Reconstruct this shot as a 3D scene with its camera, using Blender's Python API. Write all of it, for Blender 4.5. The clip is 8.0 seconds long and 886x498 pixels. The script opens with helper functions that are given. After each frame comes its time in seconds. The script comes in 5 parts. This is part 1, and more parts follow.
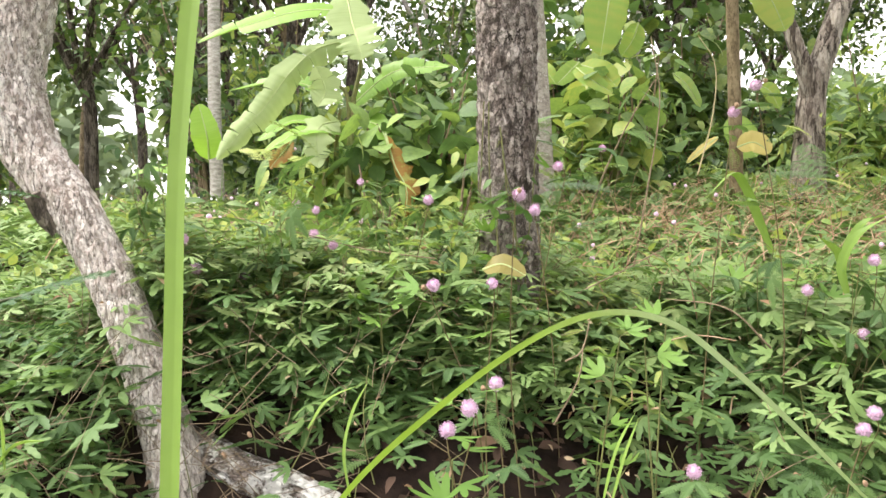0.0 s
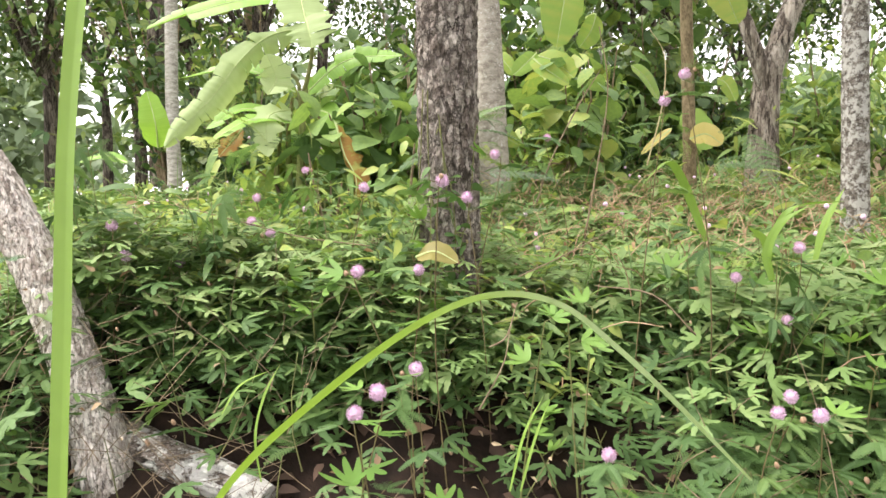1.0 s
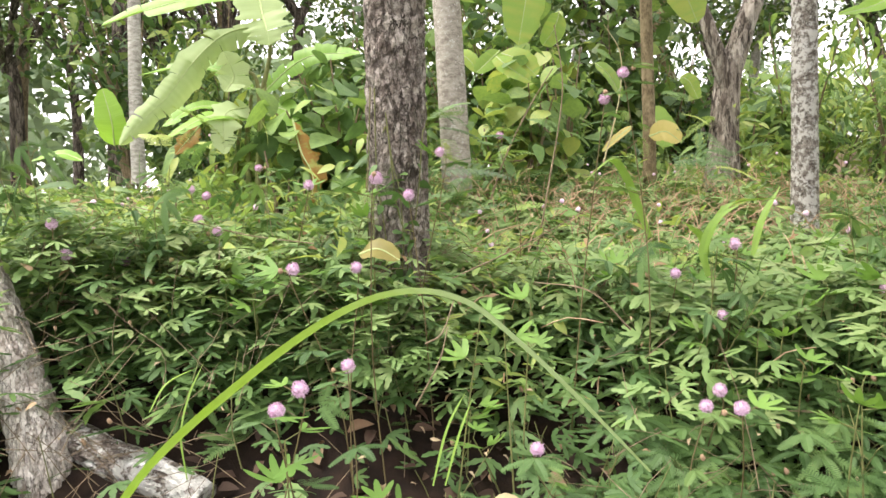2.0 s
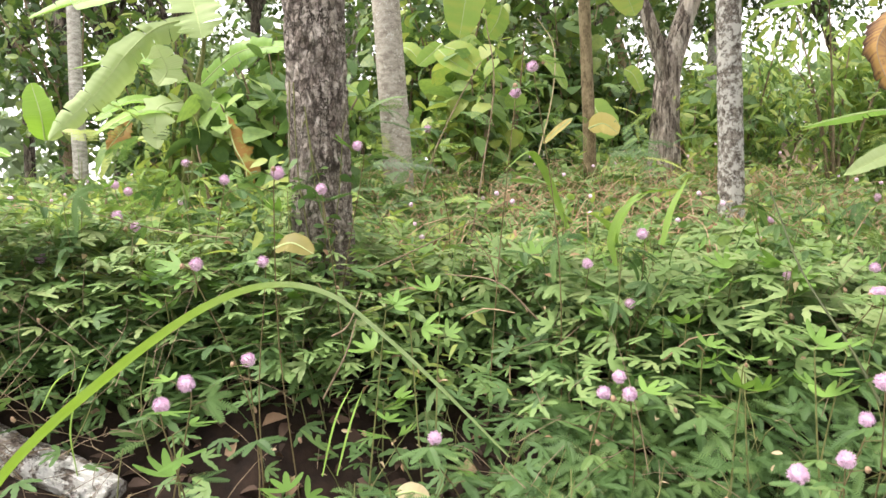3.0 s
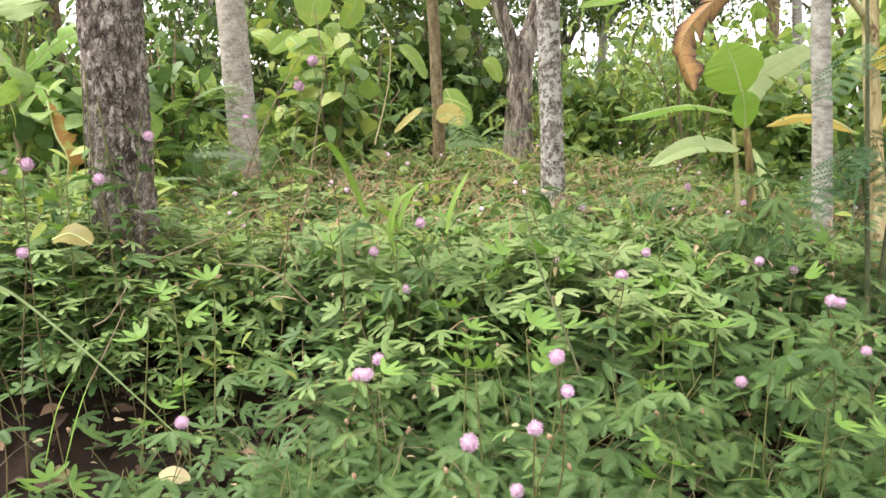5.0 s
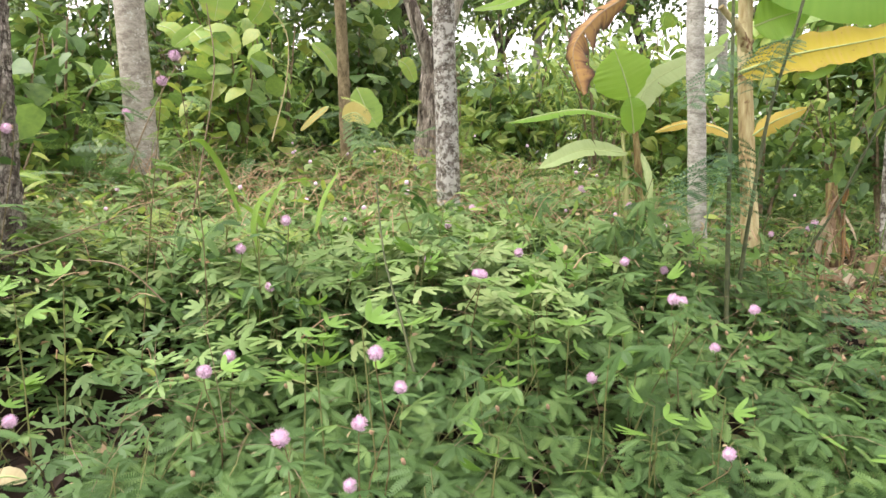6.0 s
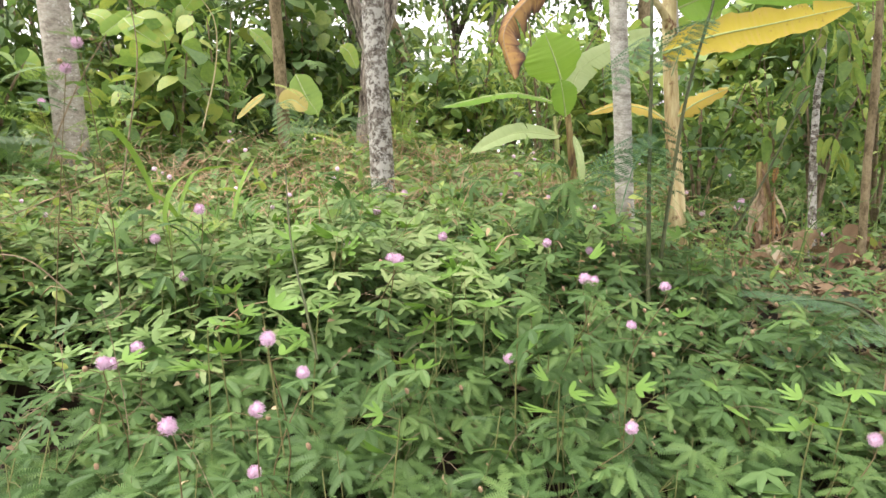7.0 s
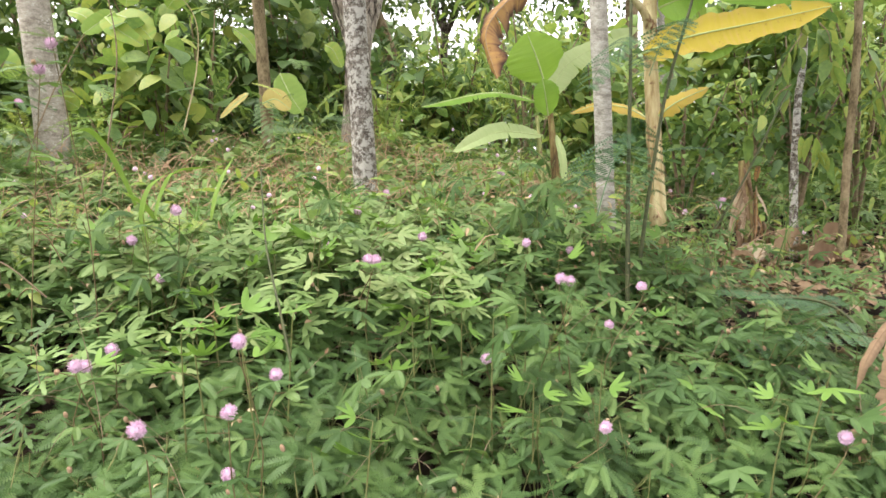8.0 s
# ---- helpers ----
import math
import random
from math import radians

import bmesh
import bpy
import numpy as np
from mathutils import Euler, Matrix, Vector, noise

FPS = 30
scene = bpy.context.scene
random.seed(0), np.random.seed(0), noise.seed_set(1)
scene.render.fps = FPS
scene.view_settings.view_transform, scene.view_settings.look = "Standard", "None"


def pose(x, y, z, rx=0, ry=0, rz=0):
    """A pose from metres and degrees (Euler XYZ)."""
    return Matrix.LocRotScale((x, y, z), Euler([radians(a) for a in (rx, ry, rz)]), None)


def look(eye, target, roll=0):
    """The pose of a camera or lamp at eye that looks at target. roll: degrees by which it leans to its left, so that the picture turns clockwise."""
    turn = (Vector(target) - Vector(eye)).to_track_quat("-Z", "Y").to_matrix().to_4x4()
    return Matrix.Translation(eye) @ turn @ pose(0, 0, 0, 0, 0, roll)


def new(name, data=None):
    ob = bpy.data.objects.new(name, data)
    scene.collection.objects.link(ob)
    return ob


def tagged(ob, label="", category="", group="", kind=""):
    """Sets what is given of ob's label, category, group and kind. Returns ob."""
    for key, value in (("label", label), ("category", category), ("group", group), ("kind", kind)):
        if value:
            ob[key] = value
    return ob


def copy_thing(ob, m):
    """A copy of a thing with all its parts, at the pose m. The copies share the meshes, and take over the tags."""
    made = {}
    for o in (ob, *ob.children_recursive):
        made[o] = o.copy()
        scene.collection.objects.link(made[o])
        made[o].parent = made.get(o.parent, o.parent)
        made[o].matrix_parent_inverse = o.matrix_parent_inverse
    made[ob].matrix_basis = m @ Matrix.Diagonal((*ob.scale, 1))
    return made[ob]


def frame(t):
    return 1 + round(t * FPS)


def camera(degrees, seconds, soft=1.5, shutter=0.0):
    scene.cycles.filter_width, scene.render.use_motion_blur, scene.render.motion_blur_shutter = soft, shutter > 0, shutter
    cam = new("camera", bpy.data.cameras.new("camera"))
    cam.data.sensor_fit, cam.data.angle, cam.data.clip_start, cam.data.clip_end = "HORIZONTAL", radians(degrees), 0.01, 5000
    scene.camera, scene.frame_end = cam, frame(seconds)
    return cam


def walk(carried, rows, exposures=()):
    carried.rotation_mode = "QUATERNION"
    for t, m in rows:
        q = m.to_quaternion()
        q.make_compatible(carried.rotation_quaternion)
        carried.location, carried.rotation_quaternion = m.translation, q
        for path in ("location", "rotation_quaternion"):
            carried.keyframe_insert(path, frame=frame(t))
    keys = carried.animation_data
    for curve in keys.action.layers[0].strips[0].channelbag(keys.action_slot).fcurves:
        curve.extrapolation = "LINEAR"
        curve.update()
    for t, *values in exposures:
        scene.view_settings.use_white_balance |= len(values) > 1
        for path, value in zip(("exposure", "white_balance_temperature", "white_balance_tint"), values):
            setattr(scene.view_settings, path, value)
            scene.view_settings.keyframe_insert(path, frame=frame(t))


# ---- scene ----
import functools

cam = camera(64.1, 8.0, soft=1.55)
PATH = [
    (0, (0.036, -0.192, 0.532), (-0.037, 1.803, 0.402), -1.3),
    (0.5, (0.086, -0.19, 0.519), (0.036, 1.805, 0.383), -1.4),
    (1, (0.139, -0.189, 0.516), (0.125, 1.806, 0.366), -1.1),
    (1.5, (0.179, -0.193, 0.516), (0.188, 1.801, 0.361), -1.0),
    (3, (0.361, -0.22, 0.514), (0.472, 1.768, 0.332), -1.7),
    (3.5, (0.429, -0.238, 0.52), (0.59, 1.745, 0.321), -1.5),
    (4, (0.5, -0.26, 0.519), (0.707, 1.718, 0.307), -1.3),
    (4.2, (0.529, -0.271, 0.518), (0.759, 1.703, 0.296), -1.5),
    (5.3, (0.732, -0.333, 0.519), (1.111, 1.617, 0.29), -1.0),
    (5.5, (0.775, -0.344, 0.521), (1.188, 1.599, 0.291), -0.6),
    (6, (0.858, -0.373, 0.513), (1.334, 1.556, 0.282), -0.5),
    (6.5, (0.918, -0.389, 0.508), (1.448, 1.523, 0.256), -1.1),
    (7, (0.972, -0.408, 0.504), (1.535, 1.493, 0.236), -1.5),
    (7.5, (0.999, -0.417, 0.512), (1.583, 1.476, 0.237), -1.5),
    (8, (1.003, -0.419, 0.51), (1.588, 1.473, 0.235), -1.6),
]
walk(cam, [(t, look(eye, target, roll)) for t, eye, target, roll in PATH], exposures=[(0.0, 1.96), (8.0, 1.95)])

# ---- light: a bright overcast sky over the wood ----
world = bpy.data.worlds.new("overcast_sky")
scene.world = world
world.use_nodes = True
wn, wl = world.node_tree.nodes, world.node_tree.links
sky = wn.new("ShaderNodeTexSky")
sky.sky_type, sky.sun_disc = "NISHITA", False
sky.sun_elevation, sky.sun_rotation = radians(62), radians(-89)
sky.air_density, sky.dust_density = 1.0, 4.0
cloud = wn.new("ShaderNodeMix")
cloud.data_type = "RGBA"
cloud.inputs[0].default_value = 0.8
cloud.inputs[7].default_value = (9.8, 9.2, 9.35, 1)
wl.new(sky.outputs[0], cloud.inputs[6])
wl.new(cloud.outputs[2], wn["Background"].inputs[0])
wn["Background"].inputs[1].default_value = 0.1
sun = new("sun", bpy.data.lights.new("sun", "SUN"))
sun.data.energy, sun.data.angle, sun.data.color = 1.5, radians(24), (1.0, 0.96, 0.88)
sun.matrix_world = look((-2.4, 0.05, 4.5), (0, 0, 0))


# ---- materials ----
def shader(name):
    mat = bpy.data.materials.new(name)
    mat.use_nodes = True
    return mat, mat.node_tree.nodes, mat.node_tree.links, mat.node_tree.nodes["Principled BSDF"]


def ramp(nodes, links, source, stops):
    r = nodes.new("ShaderNodeValToRGB")
    while len(r.color_ramp.elements) < len(stops):
        r.color_ramp.elements.new(0.5)
    for e, (at, col) in zip(r.color_ramp.elements, stops):
        e.position, e.color = at, (*col, 1)
    links.new(source, r.inputs[0])
    return r.outputs[0]


def noise_tex(nodes, links, scale, detail=4.0, rough=0.55, stretch=(1, 1, 1)):
    co = nodes.new("ShaderNodeTexCoord")
    mp = nodes.new("ShaderNodeMapping")
    mp.inputs["Scale"].default_value = stretch
    nz = nodes.new("ShaderNodeTexNoise")
    nz.inputs["Scale"].default_value, nz.inputs["Detail"].default_value = scale, detail
    nz.inputs["Roughness"].default_value = rough
    links.new(co.outputs["Object"], mp.inputs[0])
    links.new(mp.outputs[0], nz.inputs[0])
    return nz.outputs[0]


def math_node(nodes, links, op, a, b):
    n = nodes.new("ShaderNodeMath")
    n.operation = op
    for k, v in enumerate((a, b)):
        if isinstance(v, (int, float)):
            n.inputs[k].default_value = v
        else:
            links.new(v, n.inputs[k])
    return n.outputs[0]


def mix_col(nodes, links, fac, a, b, mode="MIX"):
    n = nodes.new("ShaderNodeMix")
    n.data_type, n.blend_type = "RGBA", mode
    for k, v in ((0, fac), (6, a), (7, b)):
        if isinstance(v, tuple):
            n.inputs[k].default_value = (*v, 1)
        elif isinstance(v, (int, float)):
            n.inputs[k].default_value = v
        else:
            links.new(v, n.inputs[k])
    return n.outputs[2]


def bump(nodes, links, height, bsdf, strength, dist):
    b = nodes.new("ShaderNodeBump")
    b.inputs["Strength"].default_value, b.inputs["Distance"].default_value = strength, dist
    links.new(height, b.inputs["Height"])
    links.new(b.outputs[0], bsdf.inputs["Normal"])
    return b.outputs[0]


def leaf_material(name, stops, see_through=0.3, rough=0.5, mottle=60.0, blotch=None, vary=True):
    """Leaf tissue: tone from leaf to leaf, fine mottling, light passing through."""
    mat, n, l, p = shader(name)
    at = n.new("ShaderNodeAttribute")
    at.attribute_name = "tone"
    info = n.new("ShaderNodeObjectInfo")
    tone = math_node(n, l, "PINGPONG", math_node(n, l, "ADD", at.outputs["Fac"], info.outputs["Random"]), 1.0) if vary else at.outputs["Fac"]
    fine = noise_tex(n, l, mottle, 3.0)
    tone2 = math_node(n, l, "ADD", tone, math_node(n, l, "MULTIPLY", math_node(n, l, "SUBTRACT", fine, 0.5), 0.5))
    col = ramp(n, l, tone2, stops)
    if blotch:
        spots = ramp(n, l, noise_tex(n, l, blotch[0], 5.0, 0.65), [(blotch[1], (0, 0, 0)), (blotch[1] + 0.12, (1, 1, 1))])
        col = mix_col(n, l, spots, col, blotch[2])
    l.new(col, p.inputs["Base Color"])
    p.inputs["Roughness"].default_value = rough
    p.inputs["Specular IOR Level"].default_value = 0.35
    bump(n, l, fine, p, 0.25, 0.002)
    tr = n.new("ShaderNodeBsdfTranslucent")
    l.new(mix_col(n, l, 1.0, col, (1.0, 1.0, 0.7), "MULTIPLY"), tr.inputs[0])
    mx = n.new("ShaderNodeMixShader")
    mx.inputs[0].default_value = see_through
    l.new(p.outputs[0], mx.inputs[1])
    l.new(tr.outputs[0], mx.inputs[2])
    l.new(mx.outputs[0], n["Material Output"].inputs[0])
    return mat


def cell_edges(nodes, links, scale, stretch, wobble=0.35):
    """Distance to the edges of stretched, distorted cells, and a random tone for each cell."""
    co = nodes.new("ShaderNodeTexCoord")
    mp = nodes.new("ShaderNodeMapping")
    mp.inputs["Scale"].default_value = tuple(scale * k for k in stretch)
    links.new(co.outputs["Object"], mp.inputs[0])
    nz = nodes.new("ShaderNodeTexNoise")
    nz.inputs["Scale"].default_value, nz.inputs["Detail"].default_value = 2.2, 7.0
    links.new(mp.outputs[0], nz.inputs[0])
    off = nodes.new("ShaderNodeVectorMath")
    off.operation = "MULTIPLY_ADD"
    off.inputs[1].default_value = (wobble * 3,) * 3
    links.new(nz.outputs[1], off.inputs[0])
    links.new(mp.outputs[0], off.inputs[2])
    edge, cell = nodes.new("ShaderNodeTexVoronoi"), nodes.new("ShaderNodeTexVoronoi")
    edge.feature = "DISTANCE_TO_EDGE"
    for v in (edge, cell):
        v.inputs["Scale"].default_value = 1.0
        links.new(off.outputs[0], v.inputs[0])
    sep = nodes.new("ShaderNodeSeparateColor")
    links.new(cell.outputs["Color"], sep.inputs[0])
    return edge.outputs["Distance"], sep.outputs[0]


def bark_material(name, dark, mid, light, lichen=None, amount=0.6, scale=30.0, stretch=(1, 1, 0.35), depth=0.006, lichen_scale=14.0, cell=0.0, crack=0.1, cells=(1, 1, 0.3), patchy=0.0):
    """Bark: streaked grain, plates parted by dark cracks where cell is given, and crusts of lichen."""
    mat, n, l, p = shader(name)
    big = noise_tex(n, l, scale, 8.0, 0.65, stretch)
    fine = noise_tex(n, l, scale * 5, 6.0, 0.6, stretch)
    h = math_node(n, l, "ADD", math_node(n, l, "MULTIPLY", big, 0.65), math_node(n, l, "MULTIPLY", fine, 0.35))
    if cell:
        gap, plate = cell_edges(n, l, cell, cells, 0.42)
        gap2, chip = cell_edges(n, l, cell * 1.5, (cells[0], cells[1], cells[2] * 2.2), 0.5)
        tone = math_node(n, l, "ADD", h, math_node(n, l, "MULTIPLY", math_node(n, l, "SUBTRACT", math_node(n, l, "ADD", plate, chip), 1.0), 0.16))
        col = ramp(n, l, tone, [(0.36, dark), (0.5, mid), (0.63, light)])
        broad = ramp(n, l, noise_tex(n, l, cell * 0.35, 4.0, 0.6), [(0.35, (0.35, 0.35, 0.35)), (0.62, (1, 1, 1))])
        open_crack = ramp(n, l, math_node(n, l, "ADD", gap, math_node(n, l, "MULTIPLY", math_node(n, l, "SUBTRACT", fine, 0.5), 0.12)), [(crack * 0.25, (0, 0, 0)), (crack, (1, 1, 1))])
        small = ramp(n, l, gap2, [(0.0, (0.3, 0.3, 0.3)), (crack * 0.6, (1, 1, 1))])
        edge = math_node(n, l, "MULTIPLY", open_crack, small)
        gone = math_node(n, l, "MULTIPLY", math_node(n, l, "SUBTRACT", 1.0, edge), broad)
        col = mix_col(n, l, gone, col, tuple(c * 0.45 for c in dark))
        h = math_node(n, l, "ADD", math_node(n, l, "MULTIPLY", tone, 0.8), math_node(n, l, "MULTIPLY", edge, 0.6))
    else:
        col = ramp(n, l, h, [(0.4, dark), (0.5, mid), (0.6, light)])
    if lichen:
        crust = noise_tex(n, l, lichen_scale, 8.0, 0.72)
        if patchy:
            crust = math_node(n, l, "ADD", crust, math_node(n, l, "MULTIPLY", math_node(n, l, "SUBTRACT", noise_tex(n, l, lichen_scale * 0.22, 3.0, 0.5), 0.5), patchy))
        spots = ramp(n, l, crust, [(amount, (0, 0, 0)), (amount + 0.07, (1, 1, 1))])
        col = mix_col(n, l, spots, col, lichen)
    l.new(col, p.inputs["Base Color"])
    p.inputs["Roughness"].default_value = 0.9
    p.inputs["Specular IOR Level"].default_value = 0.2
    bump(n, l, h, p, 0.9, depth)
    return mat


def plain_material(name, a, b, scale=40.0, rough=0.7, stretch=(1, 1, 1), relief=0.002):
    mat, n, l, p = shader(name)
    f = noise_tex(n, l, scale, 5.0, 0.6, stretch)
    l.new(ramp(n, l, f, [(0.3, a), (0.7, b)]), p.inputs["Base Color"])
    p.inputs["Roughness"].default_value = rough
    p.inputs["Specular IOR Level"].default_value = 0.25
    bump(n, l, f, p, 0.5, relief)
    return mat


# Near and lower mimosa leaves; shade is worked into this darker green.
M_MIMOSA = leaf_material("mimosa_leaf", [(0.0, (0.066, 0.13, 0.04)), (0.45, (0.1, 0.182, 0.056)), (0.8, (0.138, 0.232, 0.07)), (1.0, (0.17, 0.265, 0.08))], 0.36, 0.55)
M_YOUNG = leaf_material("young_mimosa_leaf", [(0.0, (0.125, 0.24, 0.045)), (1.0, (0.19, 0.325, 0.065))], 0.33, 0.55)
# Lighter version of the mimosa green, for carpet that stands in better light.
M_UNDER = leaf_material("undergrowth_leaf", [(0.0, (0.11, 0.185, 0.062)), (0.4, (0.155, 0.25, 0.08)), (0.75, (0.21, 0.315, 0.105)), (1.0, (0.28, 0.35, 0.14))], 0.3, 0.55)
M_SHRUB = leaf_material("shrub_leaf", [(0.0, (0.055, 0.105, 0.04)), (0.5, (0.13, 0.22, 0.07)), (0.82, (0.26, 0.375, 0.1)), (1.0, (0.37, 0.42, 0.11))], 0.38, 0.5)
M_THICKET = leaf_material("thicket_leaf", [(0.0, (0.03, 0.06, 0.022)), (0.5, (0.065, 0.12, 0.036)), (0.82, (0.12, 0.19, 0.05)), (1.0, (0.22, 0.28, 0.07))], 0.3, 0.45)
M_BIGLEAF = leaf_material("big_broad_leaf", [(0.0, (0.2, 0.33, 0.07)), (0.7, (0.28, 0.42, 0.09)), (1.0, (0.38, 0.44, 0.1))], 0.45, 0.5, 22.0, (18.0, 0.68, (0.36, 0.3, 0.08)))
M_TREELEAF = leaf_material("tree_leaf", [(0.0, (0.035, 0.075, 0.025)), (0.6, (0.07, 0.13, 0.035)), (1.0, (0.15, 0.2, 0.05))], 0.3, 0.5)
# Pale green with the haze of distance mixed into the colour.
M_FARLEAF = leaf_material("far_leaf_hazed", [(0.0, (0.1, 0.15, 0.08)), (1.0, (0.2, 0.27, 0.14))], 0.3, 0.6, 4.0)
M_GRASS = leaf_material("grass_blade", [(0.0, (0.18, 0.3, 0.05)), (1.0, (0.25, 0.38, 0.08))], 0.35, 0.45, 25.0)
M_ARCH = leaf_material("arching_grass_blade", [(0.0, (0.24, 0.38, 0.035)), (1.0, (0.4, 0.5, 0.28))], 0.3, 0.45, 25.0, None, False)
M_FROND = leaf_material("feathery_frond", [(0.0, (0.042, 0.1, 0.04)), (1.0, (0.085, 0.165, 0.065))], 0.25, 0.5)
M_YELLOWGREEN = leaf_material("yellow_green_leaf", [(0.0, (0.19, 0.19, 0.05)), (1.0, (0.25, 0.215, 0.065))], 0.3, 0.5, 20.0, (40.0, 0.6, (0.3, 0.17, 0.07)))
M_CURLED = leaf_material("curled_dry_leaf", [(0.0, (0.56, 0.36, 0.1)), (0.4, (0.44, 0.25, 0.1)), (0.75, (0.2, 0.105, 0.06)), (1.0, (0.08, 0.045, 0.033))], 0.2, 0.7, 30.0, (22.0, 0.6, (0.12, 0.06, 0.04)), False)
M_DEADDARK = leaf_material("dark_dead_leaf", [(0.0, (0.075, 0.046, 0.028)), (0.5, (0.17, 0.105, 0.062)), (1.0, (0.28, 0.19, 0.115))], 0.12, 0.8, 30.0)
M_WITHERED = leaf_material("withered_small_leaf", [(0.0, (0.2, 0.12, 0.07)), (0.5, (0.38, 0.24, 0.14)), (1.0, (0.55, 0.44, 0.28))], 0.2, 0.8, 40.0)
M_TANLEAF = leaf_material("tan_dry_leaf", [(0.0, (0.3, 0.2, 0.125)), (0.5, (0.43, 0.32, 0.22)), (1.0, (0.52, 0.42, 0.31))], 0.2, 0.7, 20.0, (24.0, 0.6, (0.17, 0.1, 0.06)))
# Dead leaves for the hollow, darkened to carry the shade down there.
M_HOLLOWLEAF = leaf_material("darkened_dead_leaf", [(0.0, (0.02, 0.012, 0.009)), (0.6, (0.05, 0.03, 0.02)), (1.0, (0.1, 0.06, 0.04))], 0.08, 0.8, 30.0)
M_DRYSTALK = plain_material("reddish_dry_stalk", (0.32, 0.19, 0.11), (0.54, 0.39, 0.26), 30.0, 0.85)
M_DRYGRASS = leaf_material("dry_grass", [(0.0, (0.3, 0.24, 0.12)), (1.0, (0.5, 0.42, 0.25))], 0.2, 0.7)
M_BANANA = leaf_material("banana_leaf", [(0.0, (0.16, 0.32, 0.05)), (1.0, (0.27, 0.45, 0.08))], 0.4, 0.42, 14.0)
M_BANANA_PALE = leaf_material("banana_leaf_underside", [(0.0, (0.32, 0.42, 0.17)), (1.0, (0.45, 0.54, 0.27))], 0.42, 0.6, 14.0)
M_YELLOW = leaf_material("yellowing_leaf", [(0.0, (0.44, 0.34, 0.035)), (0.6, (0.5, 0.4, 0.05)), (1.0, (0.52, 0.38, 0.09))], 0.3, 0.55, 40.0, (38.0, 0.63, (0.24, 0.12, 0.05)))
M_PALEYELLOW = leaf_material("pale_yellow_leaf", [(0.0, (0.42, 0.36, 0.1)), (1.0, (0.56, 0.47, 0.17))], 0.35, 0.6, 30.0, (26.0, 0.62, (0.36, 0.22, 0.09)))
M_ORANGE = leaf_material("orange_dying_leaf", [(0.0, (0.26, 0.115, 0.025)), (1.0, (0.34, 0.2, 0.045))], 0.3, 0.6, 30.0, (25.0, 0.52, (0.32, 0.33, 0.08)))
M_DEADLEAF = leaf_material("dead_leaf", [(0.0, (0.1, 0.06, 0.035)), (0.5, (0.22, 0.135, 0.08)), (1.0, (0.38, 0.27, 0.17))], 0.15, 0.75, 30.0)
M_RIB = plain_material("leaf_rib", (0.34, 0.42, 0.16), (0.45, 0.52, 0.24), 60.0, 0.5)
M_BANSTEM = bark_material("green_banana_stem", (0.12, 0.1, 0.04), (0.22, 0.25, 0.09), (0.36, 0.36, 0.16), (0.16, 0.09, 0.05), 0.56, 20.0, (1, 1, 0.12), 0.004)
M_OLDSTEM = bark_material("brown_banana_stem", (0.07, 0.045, 0.025), (0.2, 0.14, 0.06), (0.34, 0.28, 0.13), (0.2, 0.24, 0.08), 0.55, 20.0, (1, 1, 0.12), 0.005)
M_STEM = plain_material("green_stem", (0.12, 0.13, 0.05), (0.2, 0.2, 0.07), 60.0, 0.6)
M_DARKSTEM = plain_material("dark_stem", (0.035, 0.045, 0.02), (0.09, 0.1, 0.04), 60.0, 0.6)
M_FLOWERSTALK = plain_material("reddish_green_stalk", (0.1, 0.07, 0.035), (0.17, 0.14, 0.06), 80.0, 0.7)
M_TWIG = plain_material("dry_twig", (0.13, 0.09, 0.055), (0.3, 0.23, 0.15), 50.0, 0.85)
M_PETAL = plain_material("pink_filaments", (0.66, 0.45, 0.6), (0.76, 0.56, 0.7), 300.0, 0.95, relief=0.0005)
M_BUD = plain_material("tan_seed_head", (0.24, 0.15, 0.09), (0.42, 0.29, 0.19), 300.0, 0.85)
# Reddish-brown soil taken nearly black: the shadow under the plants is included.
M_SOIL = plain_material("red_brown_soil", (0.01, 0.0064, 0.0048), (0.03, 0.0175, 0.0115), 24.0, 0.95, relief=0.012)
M_BARK_MAIN = bark_material("cracked_grey_bark", (0.12, 0.094, 0.078), (0.31, 0.26, 0.225), (0.48, 0.425, 0.375), (0.46, 0.42, 0.37), 0.7, 60.0, (1, 1, 0.5), 0.016, 45.0, 40.0, 0.1, (1, 1, 0.45), 0.2)
M_BARK_PALE = bark_material("smooth_pale_bark", (0.2, 0.175, 0.145), (0.33, 0.295, 0.25), (0.43, 0.395, 0.34), (0.56, 0.54, 0.49), 0.57, 24.0, (1, 1, 2.0), 0.003, 75.0, patchy=0.3)
M_BARK_LICHEN = bark_material("lichen_spotted_bark", (0.09, 0.072, 0.058), (0.22, 0.19, 0.16), (0.36, 0.325, 0.28), (0.58, 0.56, 0.51), 0.48, 80.0, (1, 1, 0.8), 0.006, 48.0, 75.0, 0.06, (1, 1, 0.9), 0.2)
M_BARK_FLAKY = bark_material("flaky_whitish_bark", (0.32, 0.26, 0.22), (0.6, 0.53, 0.47), (0.8, 0.74, 0.68), (0.8, 0.77, 0.7), 0.6, 55.0, (1, 1, 0.3), 0.012, 40.0, 75.0, 0.05, (1, 1, 0.24))
M_BARK_LOG = bark_material("weathered_log_bark", (0.1, 0.075, 0.06), (0.27, 0.225, 0.19), (0.46, 0.41, 0.36), (0.78, 0.76, 0.71), 0.47, 50.0, (0.5, 1, 1), 0.014, 34.0, 80.0, 0.07, (0.4, 1, 1), 0.5)
